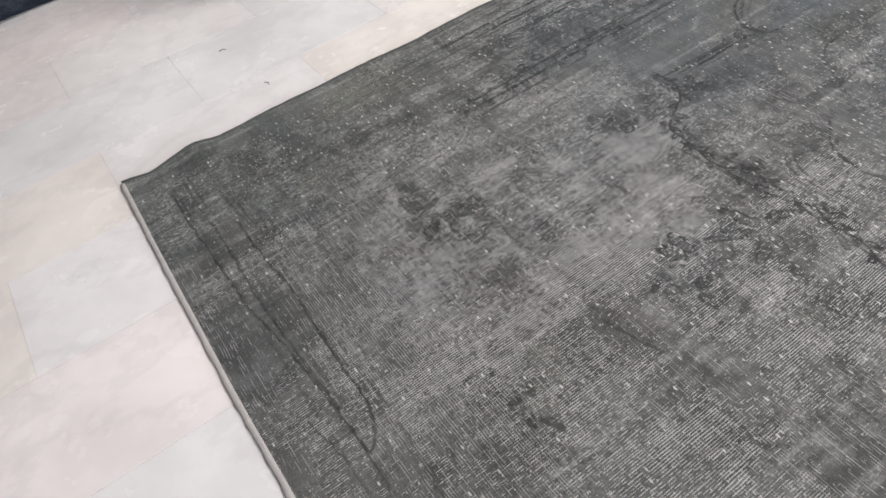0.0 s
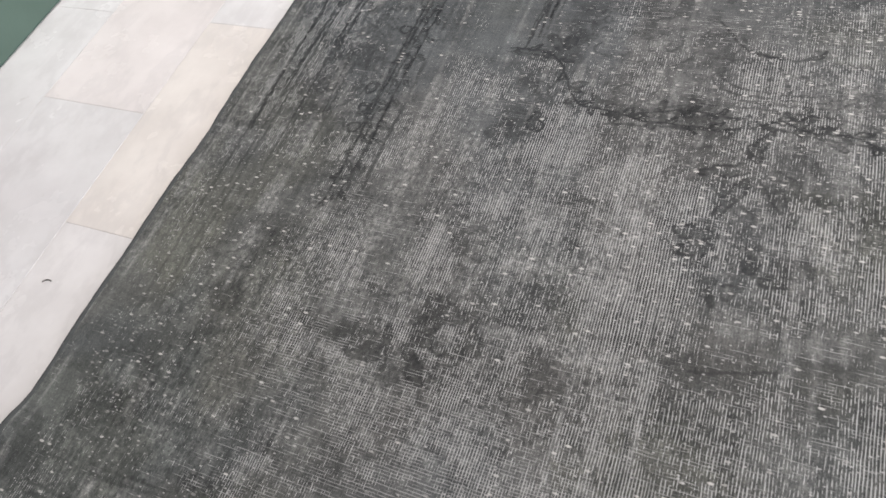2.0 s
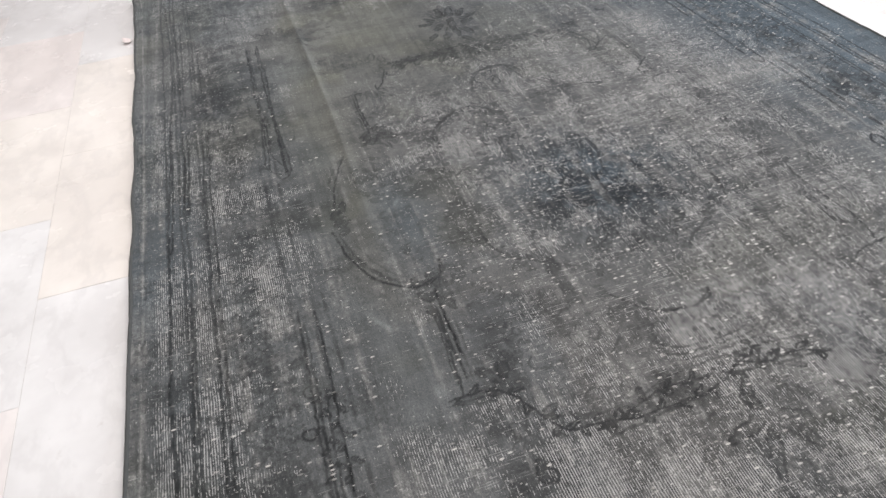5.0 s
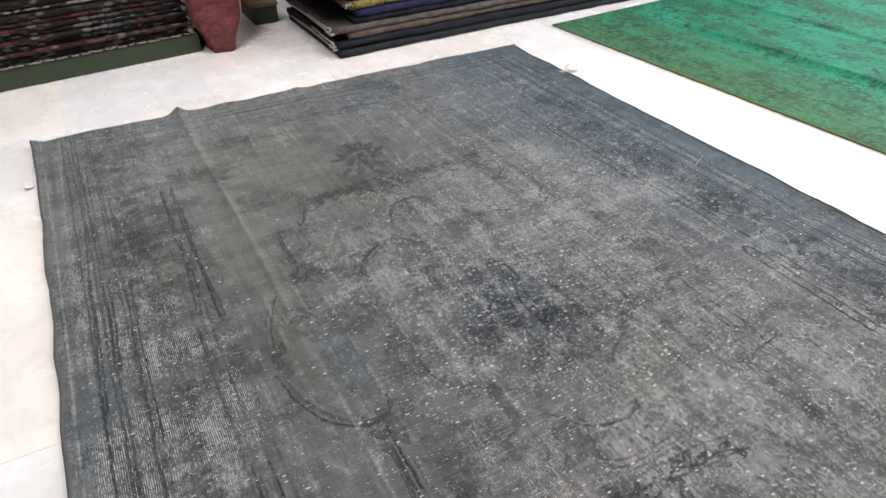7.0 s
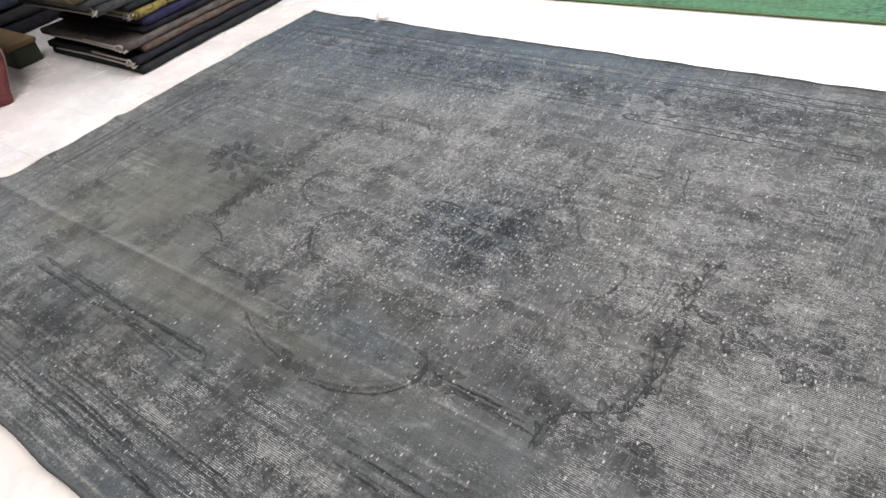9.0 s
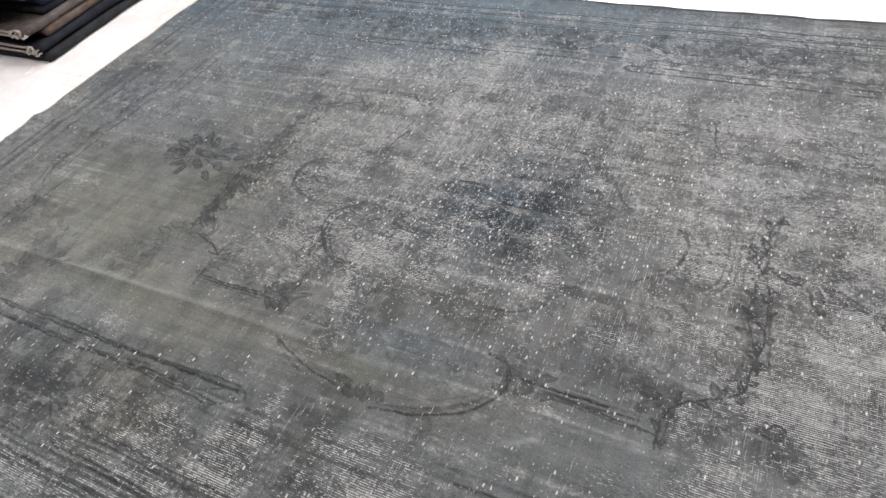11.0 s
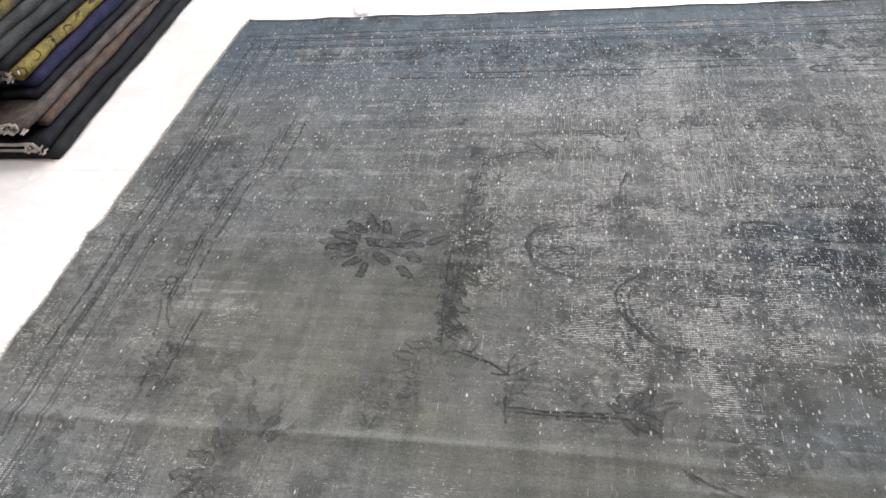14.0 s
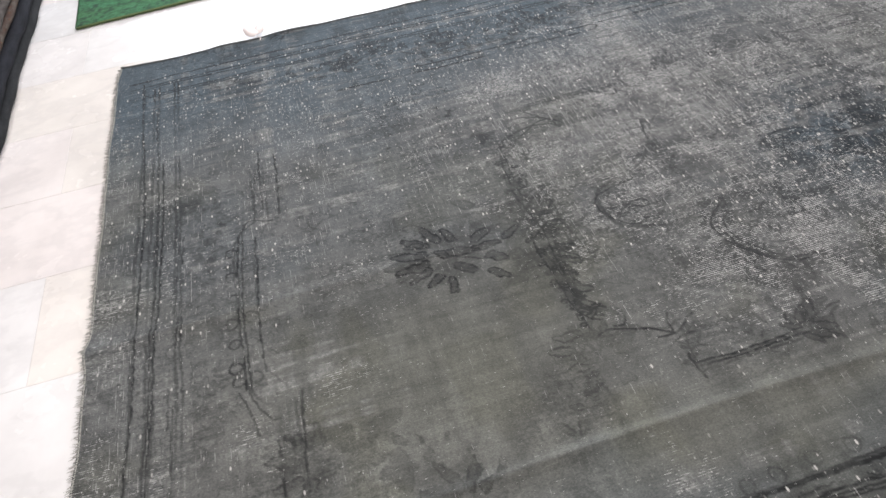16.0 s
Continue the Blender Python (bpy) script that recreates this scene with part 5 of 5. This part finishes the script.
def folded_rug(m, length, depth, thick, mat, label, group, curl=1.0, fringe=True, seed=0):
    rnd = random.Random(seed)
    ob = empty("folded_rug", m, label, "rug", group)
    out = fold_outline(depth, thick)
    n = max(12, int(length / 0.035))
    ph = [rnd.uniform(0, 6) for _ in range(4)]
    rings = []
    for k in range(n + 1):
        x = length * k / n
        dy = 0.004 * math.sin(3.1 * x + ph[0]) + 0.0025 * math.sin(11 * x + ph[1]) + 0.002 * math.sin(29 * x + ph[2])
        fat = 1 + 0.08 * math.sin(5 * x + ph[2]) + 0.06 * math.sin(23 * x + ph[3])
        rings.append([(x, y + dy, thick / 2 + (z - thick / 2) * (fat if y < depth * 0.4 else 1) - 0.0) for y, z in out])
    part("body", sweep(bmesh.new(), rings), mat, ob)
    # the cut end shows the pale edge of each layer, turned over at the front
    if fringe:
        pts = [(-0.004 + 0.003 * rnd.random(), y, z) for y, z in [(depth * 0.9, 0.006), (depth * 0.5, 0.007), (0.05, 0.006)]]
        r = thick * 0.36
        pts += [(-0.005, 0.03 + r - r * 1.25 * math.sin(a), thick / 2 - r * math.cos(a)) for a in [math.pi * k / 8 for k in range(9)]]
        pts += [(-0.005, 0.05 + 0.03 * curl, thick - 0.008), (-0.004, depth * 0.45, thick - 0.007)]
        pts = [(px + rnd.uniform(-0.006, 0.002), py + rnd.uniform(-0.004, 0.004), max(0.005, pz + rnd.uniform(-0.004, 0.004))) for px, py, pz in pts]
        part("edge_cord", tube(bmesh.new(), pts, 0.0042), M_CREAM, ob, "pale cotton edge at the cut end")
        bm = bmesh.new()
        for _ in range(9):
            y0, z0 = rnd.uniform(0.0, 0.06), rnd.uniform(0.006, thick - 0.004)
            p = Vector((0.0, y0, z0))
            row = [p]
            for _ in range(3):
                p = p + Vector((-rnd.uniform(0.003, 0.009), rnd.uniform(-0.007, 0.007), rnd.uniform(-0.007, 0.003)))
                p.z = max(p.z, 0.004)
                row.append(p)
            tube(bm, row, 0.0028, 5)
        part("fringe", bm, M_CREAM, ob, "knotted cream cotton fringe")
    return ob


K = fabric("charcoal_wool", (0.0122, 0.0129, 0.0143), (0.0218, 0.0231, 0.0252))
BLACK = fabric("black_navy_wool", (0.0068, 0.0075, 0.0109), (0.0150, 0.0156, 0.0218))
BROWN = fabric("brown_rose_wool", (0.0680, 0.0422, 0.0340), (0.1020, 0.0850, 0.0714), 30, (0.1088, 0.0544, 0.0306))
TAUPE = fabric("taupe_wool", (0.0578, 0.0476, 0.0442), (0.1020, 0.0884, 0.0816), 26)
NAVY = fabric("navy_purple_wool", (0.0122, 0.0122, 0.0408), (0.0238, 0.0224, 0.0578))
GOLD = fabric("mustard_damask_wool", (0.205, 0.160, 0.045), (0.125, 0.102, 0.036), 26, None, (0.022, 0.019, 0.014))
SLATE = fabric("slate_grey_wool", (0.0340, 0.0360, 0.0374), (0.0578, 0.0598, 0.0612), 20)
OCHRE = fabric("grey_ochre_wool", (0.0476, 0.0462, 0.0408), (0.1360, 0.1020, 0.0340), 14)
INK = fabric("ink_blue_wool", (0.0136, 0.0177, 0.0272), (0.0306, 0.0374, 0.0510))
WINE = fabric("wine_red_wool", (0.0408, 0.0095, 0.0150), (0.0748, 0.0204, 0.0272))
PLUM = fabric("plum_wool", (0.0612, 0.0082, 0.0340), (0.0952, 0.0204, 0.0544))
MOSS = fabric("dark_green_wool", (0.0102, 0.0272, 0.0204), (0.0204, 0.0476, 0.0340))

G1 = "folded rugs in the long pile"
PILE = [  # fabric, thickness, set back, start, label
    (K, 0.031, 0.000, 1.232, "charcoal wool rug folded at the bottom of the pile"),
    (BLACK, 0.033, 0.009, 1.226, "black-navy wool rug folded on a charcoal one"),
    (BROWN, 0.027, 0.026, 1.290, "brown and rose patterned wool rug folded in the pile"),
    (TAUPE, 0.029, 0.030, 1.225, "taupe wool rug folded in the pile, rust at its end"),
    (BLACK, 0.026, 0.044, 1.33, "black-navy wool rug folded flat in the pile"),
    (NAVY, 0.034, 0.047, 1.345, "navy purple wool rug folded in the pile"),
    (GOLD, 0.033, 0.053, 1.325, "mustard yellow damask wool rug folded in the pile"),
    (K, 0.028, 0.064, 1.31, "charcoal wool rug folded above a mustard one"),
    (SLATE, 0.037, 0.066, 1.20, "slate grey wool rug folded thick in the pile"),
    (SLATE, 0.030, 0.075, 1.16, "slate grey wool rug folded in the pile"),
    (OCHRE, 0.032, 0.080, 1.13, "grey wool rug with ochre fold in the pile"),
    (INK, 0.031, 0.087, 1.18, "ink blue wool rug folded in the pile"),
    (WINE, 0.031, 0.093, 1.22, "wine red wool rug folded in the pile"),
    (PLUM, 0.033, 0.100, 1.20, "plum purple wool rug folded near the pile's top"),
    (MOSS, 0.033, 0.106, 1.2, "dark green wool rug folded on top of the pile"),
]
z = 0.001
for i, (mat, th, back, x0, label) in enumerate(PILE):
    folded_rug(pose(x0, 3.272 + back, z, 0, 0, 0.9), 3.9 - x0, 0.72 - back, th, mat, label, G1, fringe=i in (1, 3, 6, 8, 11), seed=i)
    z += th + 0.0005

# the brown pile on its green plinth
TURN2 = 5.0
P2 = pose(0.722, 3.722, 0, 0, 0, TURN2)
plinth = solo("plinth", boxed((-2.4, 0.0, 0.0), (0.0, 1.1, 0.075), 0.004), M_PAINT, "low plinth painted olive green under a rug pile", "plinth")
plinth.matrix_world = P2


def kilim(name, ground, patches):
    """Small woven blocks in several colours with dark joints."""
    n = Nodes(name, 0.9, 0.2)
    o = n.coords()
    wob = n.t.nodes.new("ShaderNodeVectorMath")
    wob.operation = "ADD"
    n.put(wob.inputs[0], n.scaled(o, (1.0, 1.0, 2.6)))
    n.put(wob.inputs[1], n.scaled(n.noise(o, 9.0, 2), (0.05, 0.02, 0.02)))
    d, pc = n.voronoi(wob.outputs[0], 30.0)
    r, g, b = n.xyz(pc)
    col = n.mix(n.span(g, 0.3, 0.7), ground, tuple(0.5 * c for c in ground))
    for k, c in enumerate(patches):
        lo = 0.5 + 0.16 * k
        col = n.mix(n.math("MULTIPLY", n.span(r, lo, lo + 0.02), n.span(r, lo + 0.14, lo + 0.16, 1.0, 0.0)), col, c)
    col = n.mix(n.span(d, 0.45, 0.68), col, (0.016, 0.012, 0.011))
    fine = n.noise(o, 200.0, 3, 0.7)
    n.colour(n.mix(n.span(fine, 0.3, 0.7), n.mix(1.0, col, (0.55, 0.55, 0.55), "MULTIPLY"), n.mix(1.0, col, (1.25, 1.25, 1.25), "MULTIPLY")))
    n.bump(n.math("SUBTRACT", fine, n.math("MULTIPLY", d, 1.5)), 0.6, 0.005)
    return n.mat


PATCH_A = kilim("red_brown_kilim", (0.045, 0.018, 0.016), ((0.13, 0.12, 0.10), (0.09, 0.03, 0.028), (0.05, 0.055, 0.065)))
PATCH_B = kilim("dark_brown_kilim", (0.016, 0.010, 0.009), ((0.035, 0.03, 0.028), (0.05, 0.045, 0.035), (0.10, 0.09, 0.08)))
PATCH_C = kilim("rust_kilim", (0.075, 0.022, 0.018), ((0.10, 0.04, 0.04), (0.06, 0.052, 0.025), (0.12, 0.10, 0.09)))
PATCH_D = kilim("faded_blue_kilim", (0.03, 0.028, 0.030), ((0.10, 0.11, 0.12), (0.15, 0.14, 0.12), (0.05, 0.06, 0.075)))
PATCH_E = kilim("cream_edged_kilim", (0.08, 0.065, 0.055), ((0.24, 0.21, 0.18), (0.18, 0.16, 0.14), (0.05, 0.03, 0.025)))
G2 = "folded kilims on the green plinth"
KILIMS = [(PATCH_E, 0.012, "cream-edged brown kilim folded thin on the green plinth"), (PATCH_B, 0.026, "dark brown patterned kilim folded in the brown pile"), (PATCH_C, 0.022, "rust red kilim folded in the brown pile"),
          (PATCH_D, 0.024, "faded blue and cream kilim folded in the brown pile"), (PATCH_A, 0.022, "red-brown kilim with cream motifs folded in the pile"), (PATCH_D, 0.02, "faded blue and cream kilim folded in the brown pile"),
          (PATCH_A, 0.026, "red-brown kilim with cream motifs folded in the pile"), (PATCH_C, 0.018, "rust red kilim folded in the brown pile"), (PATCH_B, 0.03, "dark brown patterned kilim folded in the brown pile"),
          (PATCH_E, 0.016, "cream-edged brown kilim folded thin in the pile"), (PATCH_B, 0.04, "dark brown patterned kilim folded thick in the pile"), (PATCH_B, 0.034, "dark brown patterned kilim folded in the brown pile"),
          (PATCH_E, 0.014, "cream-edged brown kilim folded thin in the pile"), (PATCH_B, 0.04, "dark brown patterned kilim folded thick in the pile"), (PATCH_A, 0.03, "red-brown kilim with cream motifs on top of the pile")]
z = 0.0755
for i, (mat, th, label) in enumerate(KILIMS):
    rnd = random.Random(50 + i)
    sx = rnd.uniform(-0.03, 0.0)
    k = folded_rug(P2 @ pose(sx - 0.012, 0.03 + rnd.uniform(-0.012, 0.012), z) @ pose(0, 0.9, 0, 0, 0, 180) @ pose(0, 0, 0), 2.2, 0.9, th, mat, label, G2, fringe=False, seed=80 + i)
    # the open ends lie to the front here, with tufts at the corner
    bm = bmesh.new()
    for _ in range(10):
        p = Vector((rnd.uniform(-0.004, 0.006), 0.86 + rnd.uniform(0.0, 0.05), rnd.uniform(0.004, th)))
        row = [p]
        for _ in range(4):
            p = p + Vector((rnd.uniform(0.001, 0.008), rnd.uniform(-0.006, 0.008), rnd.uniform(-0.008, 0.003)))
            row.append(p)
        tube(bm, [(-q.x, q.y, q.z) for q in row], 0.0036, 5)
    part("fringe", bm, M_CREAM, k, "cream cotton fringe tufts")
    if i in (0, 9, 12):
        bm = bmesh.new()
        x = 0.0
        while x < 2.15:
            w = rnd.uniform(0.02, 0.05)
            tube(bm, [(x + w * q / 4, 0.902, th * 0.5 + rnd.uniform(-0.002, 0.002)) for q in range(5)], 0.0045, 5)
            x += w + rnd.uniform(0.004, 0.02)
        part("edge_cord", bm, M_DULL, k, "dull cream edge knots")
    z += th + 0.0005


# ---------------------------------------------------------------- red rug, standing folded
def standing_rug():
    ob = empty("standing_rug", pose(0.79, 3.66, 0, 0, 0, 8), "dusty red wool rug standing folded against the brown pile", "rug")
    red = fabric("dusty_red_wool", (0.10, 0.028, 0.03), (0.17, 0.055, 0.055), 9)
    rings = []
    for k in range(26):
        s = k / 25
        zz = 0.003 + 0.75 * s
        w = 0.052 + 0.055 * step(0.0, 0.22, np.float64(s)) + 0.02 * s
        nose = -0.02 + 0.10 * s
        ring = [(w * math.cos(a), nose + 0.035 * (1 - math.sin(a)) + 0.01 * math.cos(3 * a + 4 * s), zz) for a in [math.pi * j / 12 for j in range(13)]]
        ring += [(-w, 0.35, zz), (w, 0.35, zz)]
        rings.append([(float(p[0]) + 0.028 + 0.03 * s, float(p[1]), p[2]) for p in ring])
    part("body", sweep(bmesh.new(), rings), red, ob)
    part("edge_cord", tube(bmesh.new(), [(float(r[1][0]) + 0.001, r[1][1] - 0.001, r[1][2]) for r in rings], 0.003, 6), plain("pink_cord", (0.42, 0.26, 0.24), 0.9), ob, "pale pink side cord")
    return ob


standing_rug()
crate = solo("wooden_block", boxed((1.04, 3.98, 0.0), (1.165, 4.4, 0.085), 0.005), M_PAINT, "olive painted wooden block on the floor beside a rug pile", "block")
part("top_board", boxed((1.03, 3.97, 0.085), (1.17, 4.4, 0.105), 0.003), M_BOARD, crate, "bare brown board on top")

# pile out of view, added to keep light off the floor behind the block
G5 = "dark folded rugs against the back"
for i in range(8):
    folded_rug(pose(0.9 - 0.01 * (i % 3), 4.43 + 0.008 * i, 0.001 + 0.0605 * i, 0, 0, 2), 1.6, 0.7, 0.06, (BLACK, K, INK, BLACK)[i % 4], "dark wool rug folded in a pile at the back", G5, fringe=False, seed=300 + i)

# ---------------------------------------------------------------- west side: plinth, draped rugs, dark pile
chest = solo("chest", boxed((-1.5, 0.75, 0.0), (-0.61, 2.7, 0.5), 0.006), M_PAINT2, "tall plinth painted sage green standing on marble", "plinth")
G3 = "rugs draped in front of the sage plinth"


def draped_rug(r, mat, label, x_end):
    """A layer that hangs down and turns under: an L in section, drawn along x."""
    cy, cz, th = 0.545, 0.2, 0.024
    line = [(0.51 + 0.015 * k, cz - r) for k in range(2)]
    line += [(cy + r * math.sin(a), cz - r * math.cos(a)) for a in [math.pi / 2 * k / 9 for k in range(10)]]
    line += [(cy + r - 0.003 * k, cz + 0.07 * k) for k in range(1, 5)]
    ring = []
    for k, (y, zz) in enumerate(line):
        a, b = line[max(k - 1, 0)], line[min(k + 1, len(line) - 1)]
        d = Vector((b[0] - a[0], b[1] - a[1])).normalized()
        ring.append((y, zz, -d.y, d.x))
    outer = [(y, max(0.001, zz)) for y, zz, _, _ in ring]
    inner_ = [(y + th * nx_, max(0.004, zz + th * nz)) for y, zz, nx_, nz in ring][::-1]
    prof = outer + inner_
    rnd = random.Random(int(r * 1000))
    ob = empty("draped_rug", pose(0, 0, 0.0), label, "rug", G3)
    rings = [[(x_end - 0.5 * s / 10 + 0.004 * math.sin(i) - 0.9 * max(0.0, 0.62 - y), y, zz) for i, (y, zz) in enumerate(prof)] for s in range(11)]
    part("body", sweep(bmesh.new(), rings), mat, ob)
    for i in range(0, len(outer), 2):
        y, zz = outer[i]
        y2, z2 = inner_[::-1][i]
        if rnd.random() < 0.4:
            p = Vector((x_end - 0.9 * max(0.0, 0.62 - y), (y + y2) / 2, (zz + z2) / 2))
            row = [p, p + Vector((0.006, rnd.uniform(-0.006, 0.006), -0.004)), p + Vector((0.010, rnd.uniform(-0.01, 0.01), -0.008))]
            part("fringe_tuft", tube(bmesh.new(), row, 0.003, 5), M_DULL, ob, "cream cotton tuft")
    return ob


for r, mat, label, xe in ((0.199, BLACK, "black wool rug draped and turned under at the floor", -0.56), (0.172, WINE, "wine red wool rug draped over the sage plinth's front", -0.572),
                          (0.146, INK, "ink blue wool rug draped beside a wine red one", -0.565), (0.120, fabric("denim_blue_wool", (0.06, 0.09, 0.14), (0.1, 0.12, 0.16)), "denim blue wool rug draped in the bundle", -0.57),
                          (0.094, fabric("rose_pink_wool", (0.22, 0.06, 0.13), (0.3, 0.14, 0.2)), "rose pink wool rug draped in the bundle", -0.58), (0.068, fabric("straw_wool", (0.26, 0.22, 0.09), (0.16, 0.15, 0.08)), "straw yellow wool rug draped in the bundle", -0.6),
                          (0.040, SLATE, "slate grey wool rug draped inside the bundle", -0.62)):
    draped_rug(r, mat, label, xe)
G4 = "dark rugs lying folded by the plinth"
for i, (x1, mat, th, label) in enumerate(((-1.045, INK, 0.06, "ink blue wool rug folded on the marble floor"), (-1.06, BLACK, 0.05, "black-navy wool rug folded on an ink blue one"), (-1.05, fabric("burnt_orange_wool", (0.30, 0.11, 0.03), (0.2, 0.06, 0.02)), 0.05, "burnt orange wool rug folded on dark ones"))):
    folded_rug(pose(x1 + 0.03, -0.53, 0.001 + (0.0, 0.0605, 0.111)[i], 0, 0, 90 + 1.5 * i), 1.0, 0.5, th, mat, label, G4, fringe=False, seed=200 + i)

# ---------------------------------------------------------------- window of the shop front
window = new("window_1")
tagged(window, "aluminium framed shop window", "window", "", "structure")
for lo, hi in (((5.32, -0.9, 0.35), (5.37, -0.84, 2.55)), ((5.32, 3.64, 0.35), (5.37, 3.7, 2.55)), ((5.32, -0.84, 0.35), (5.37, 3.64, 0.41)), ((5.32, -0.84, 2.49), (5.37, 3.64, 2.55)), ((5.32, 1.37, 0.41), (5.37, 1.43, 2.49))):
    part("window_frame", boxed(lo, hi, 0.003), M_METAL, window)

# ---------------------------------------------------------------- floor tiles
TX, TY, OX, OY = 0.27, 0.521, -0.163, 0.772


def tile_mesh(bm, cx, cy):
    hx, hy, b, lo = TX / 2 - 0.0005, TY / 2 - 0.0005, 0.0002, -0.003
    rows = []
    for ix, iy, zz in ((hx, hy, lo), (hx, hy, -b), (hx - b, hy - b, 0.0)):
        rows.append([bm.verts.new((cx + sx * ix, cy + sy * iy, zz)) for sx, sy in ((-1, -1), (1, -1), (1, 1), (-1, 1))])
    for a, c in zip(rows, rows[1:]):
        for i in range(4):
            bm.faces.new((a[i], a[(i + 1) % 4], c[(i + 1) % 4], c[i]))
    bm.faces.new(rows[2])


bm = bmesh.new()
tile_mesh(bm, 0, 0)
tile = bpy.data.meshes.new("tile")
bm.to_mesh(tile)
bm.free()
tile.materials.append(M_MARBLE)
rest = bmesh.new()
for i in range(-9, 20):
    for j in range(-8, 12):
        cx, cy = OX + (i + 0.5) * TX, OY + (j + 0.5 * (i % 2)) * TY
        if not (-2.7 < cx - TX / 2 and cx + TX / 2 < 5.3 and -3.2 < cy - TY / 2 and cy + TY / 2 < 6.6):
            continue
        if -1.4 < cx < 2.9 and -0.7 < cy < 4.2 and not (0.25 < cx < 1.75 and 0.3 < cy < 2.7):
            ob = new("tile", tile)
            ob.parent = floor
            ob.location = (cx, cy, random.uniform(-0.0003, 0.0))
        else:
            tile_mesh(rest, cx, cy)
tagged(part("tiles", rest, M_MARBLE, floor, "white marble tiles further off"), kind="stuff")
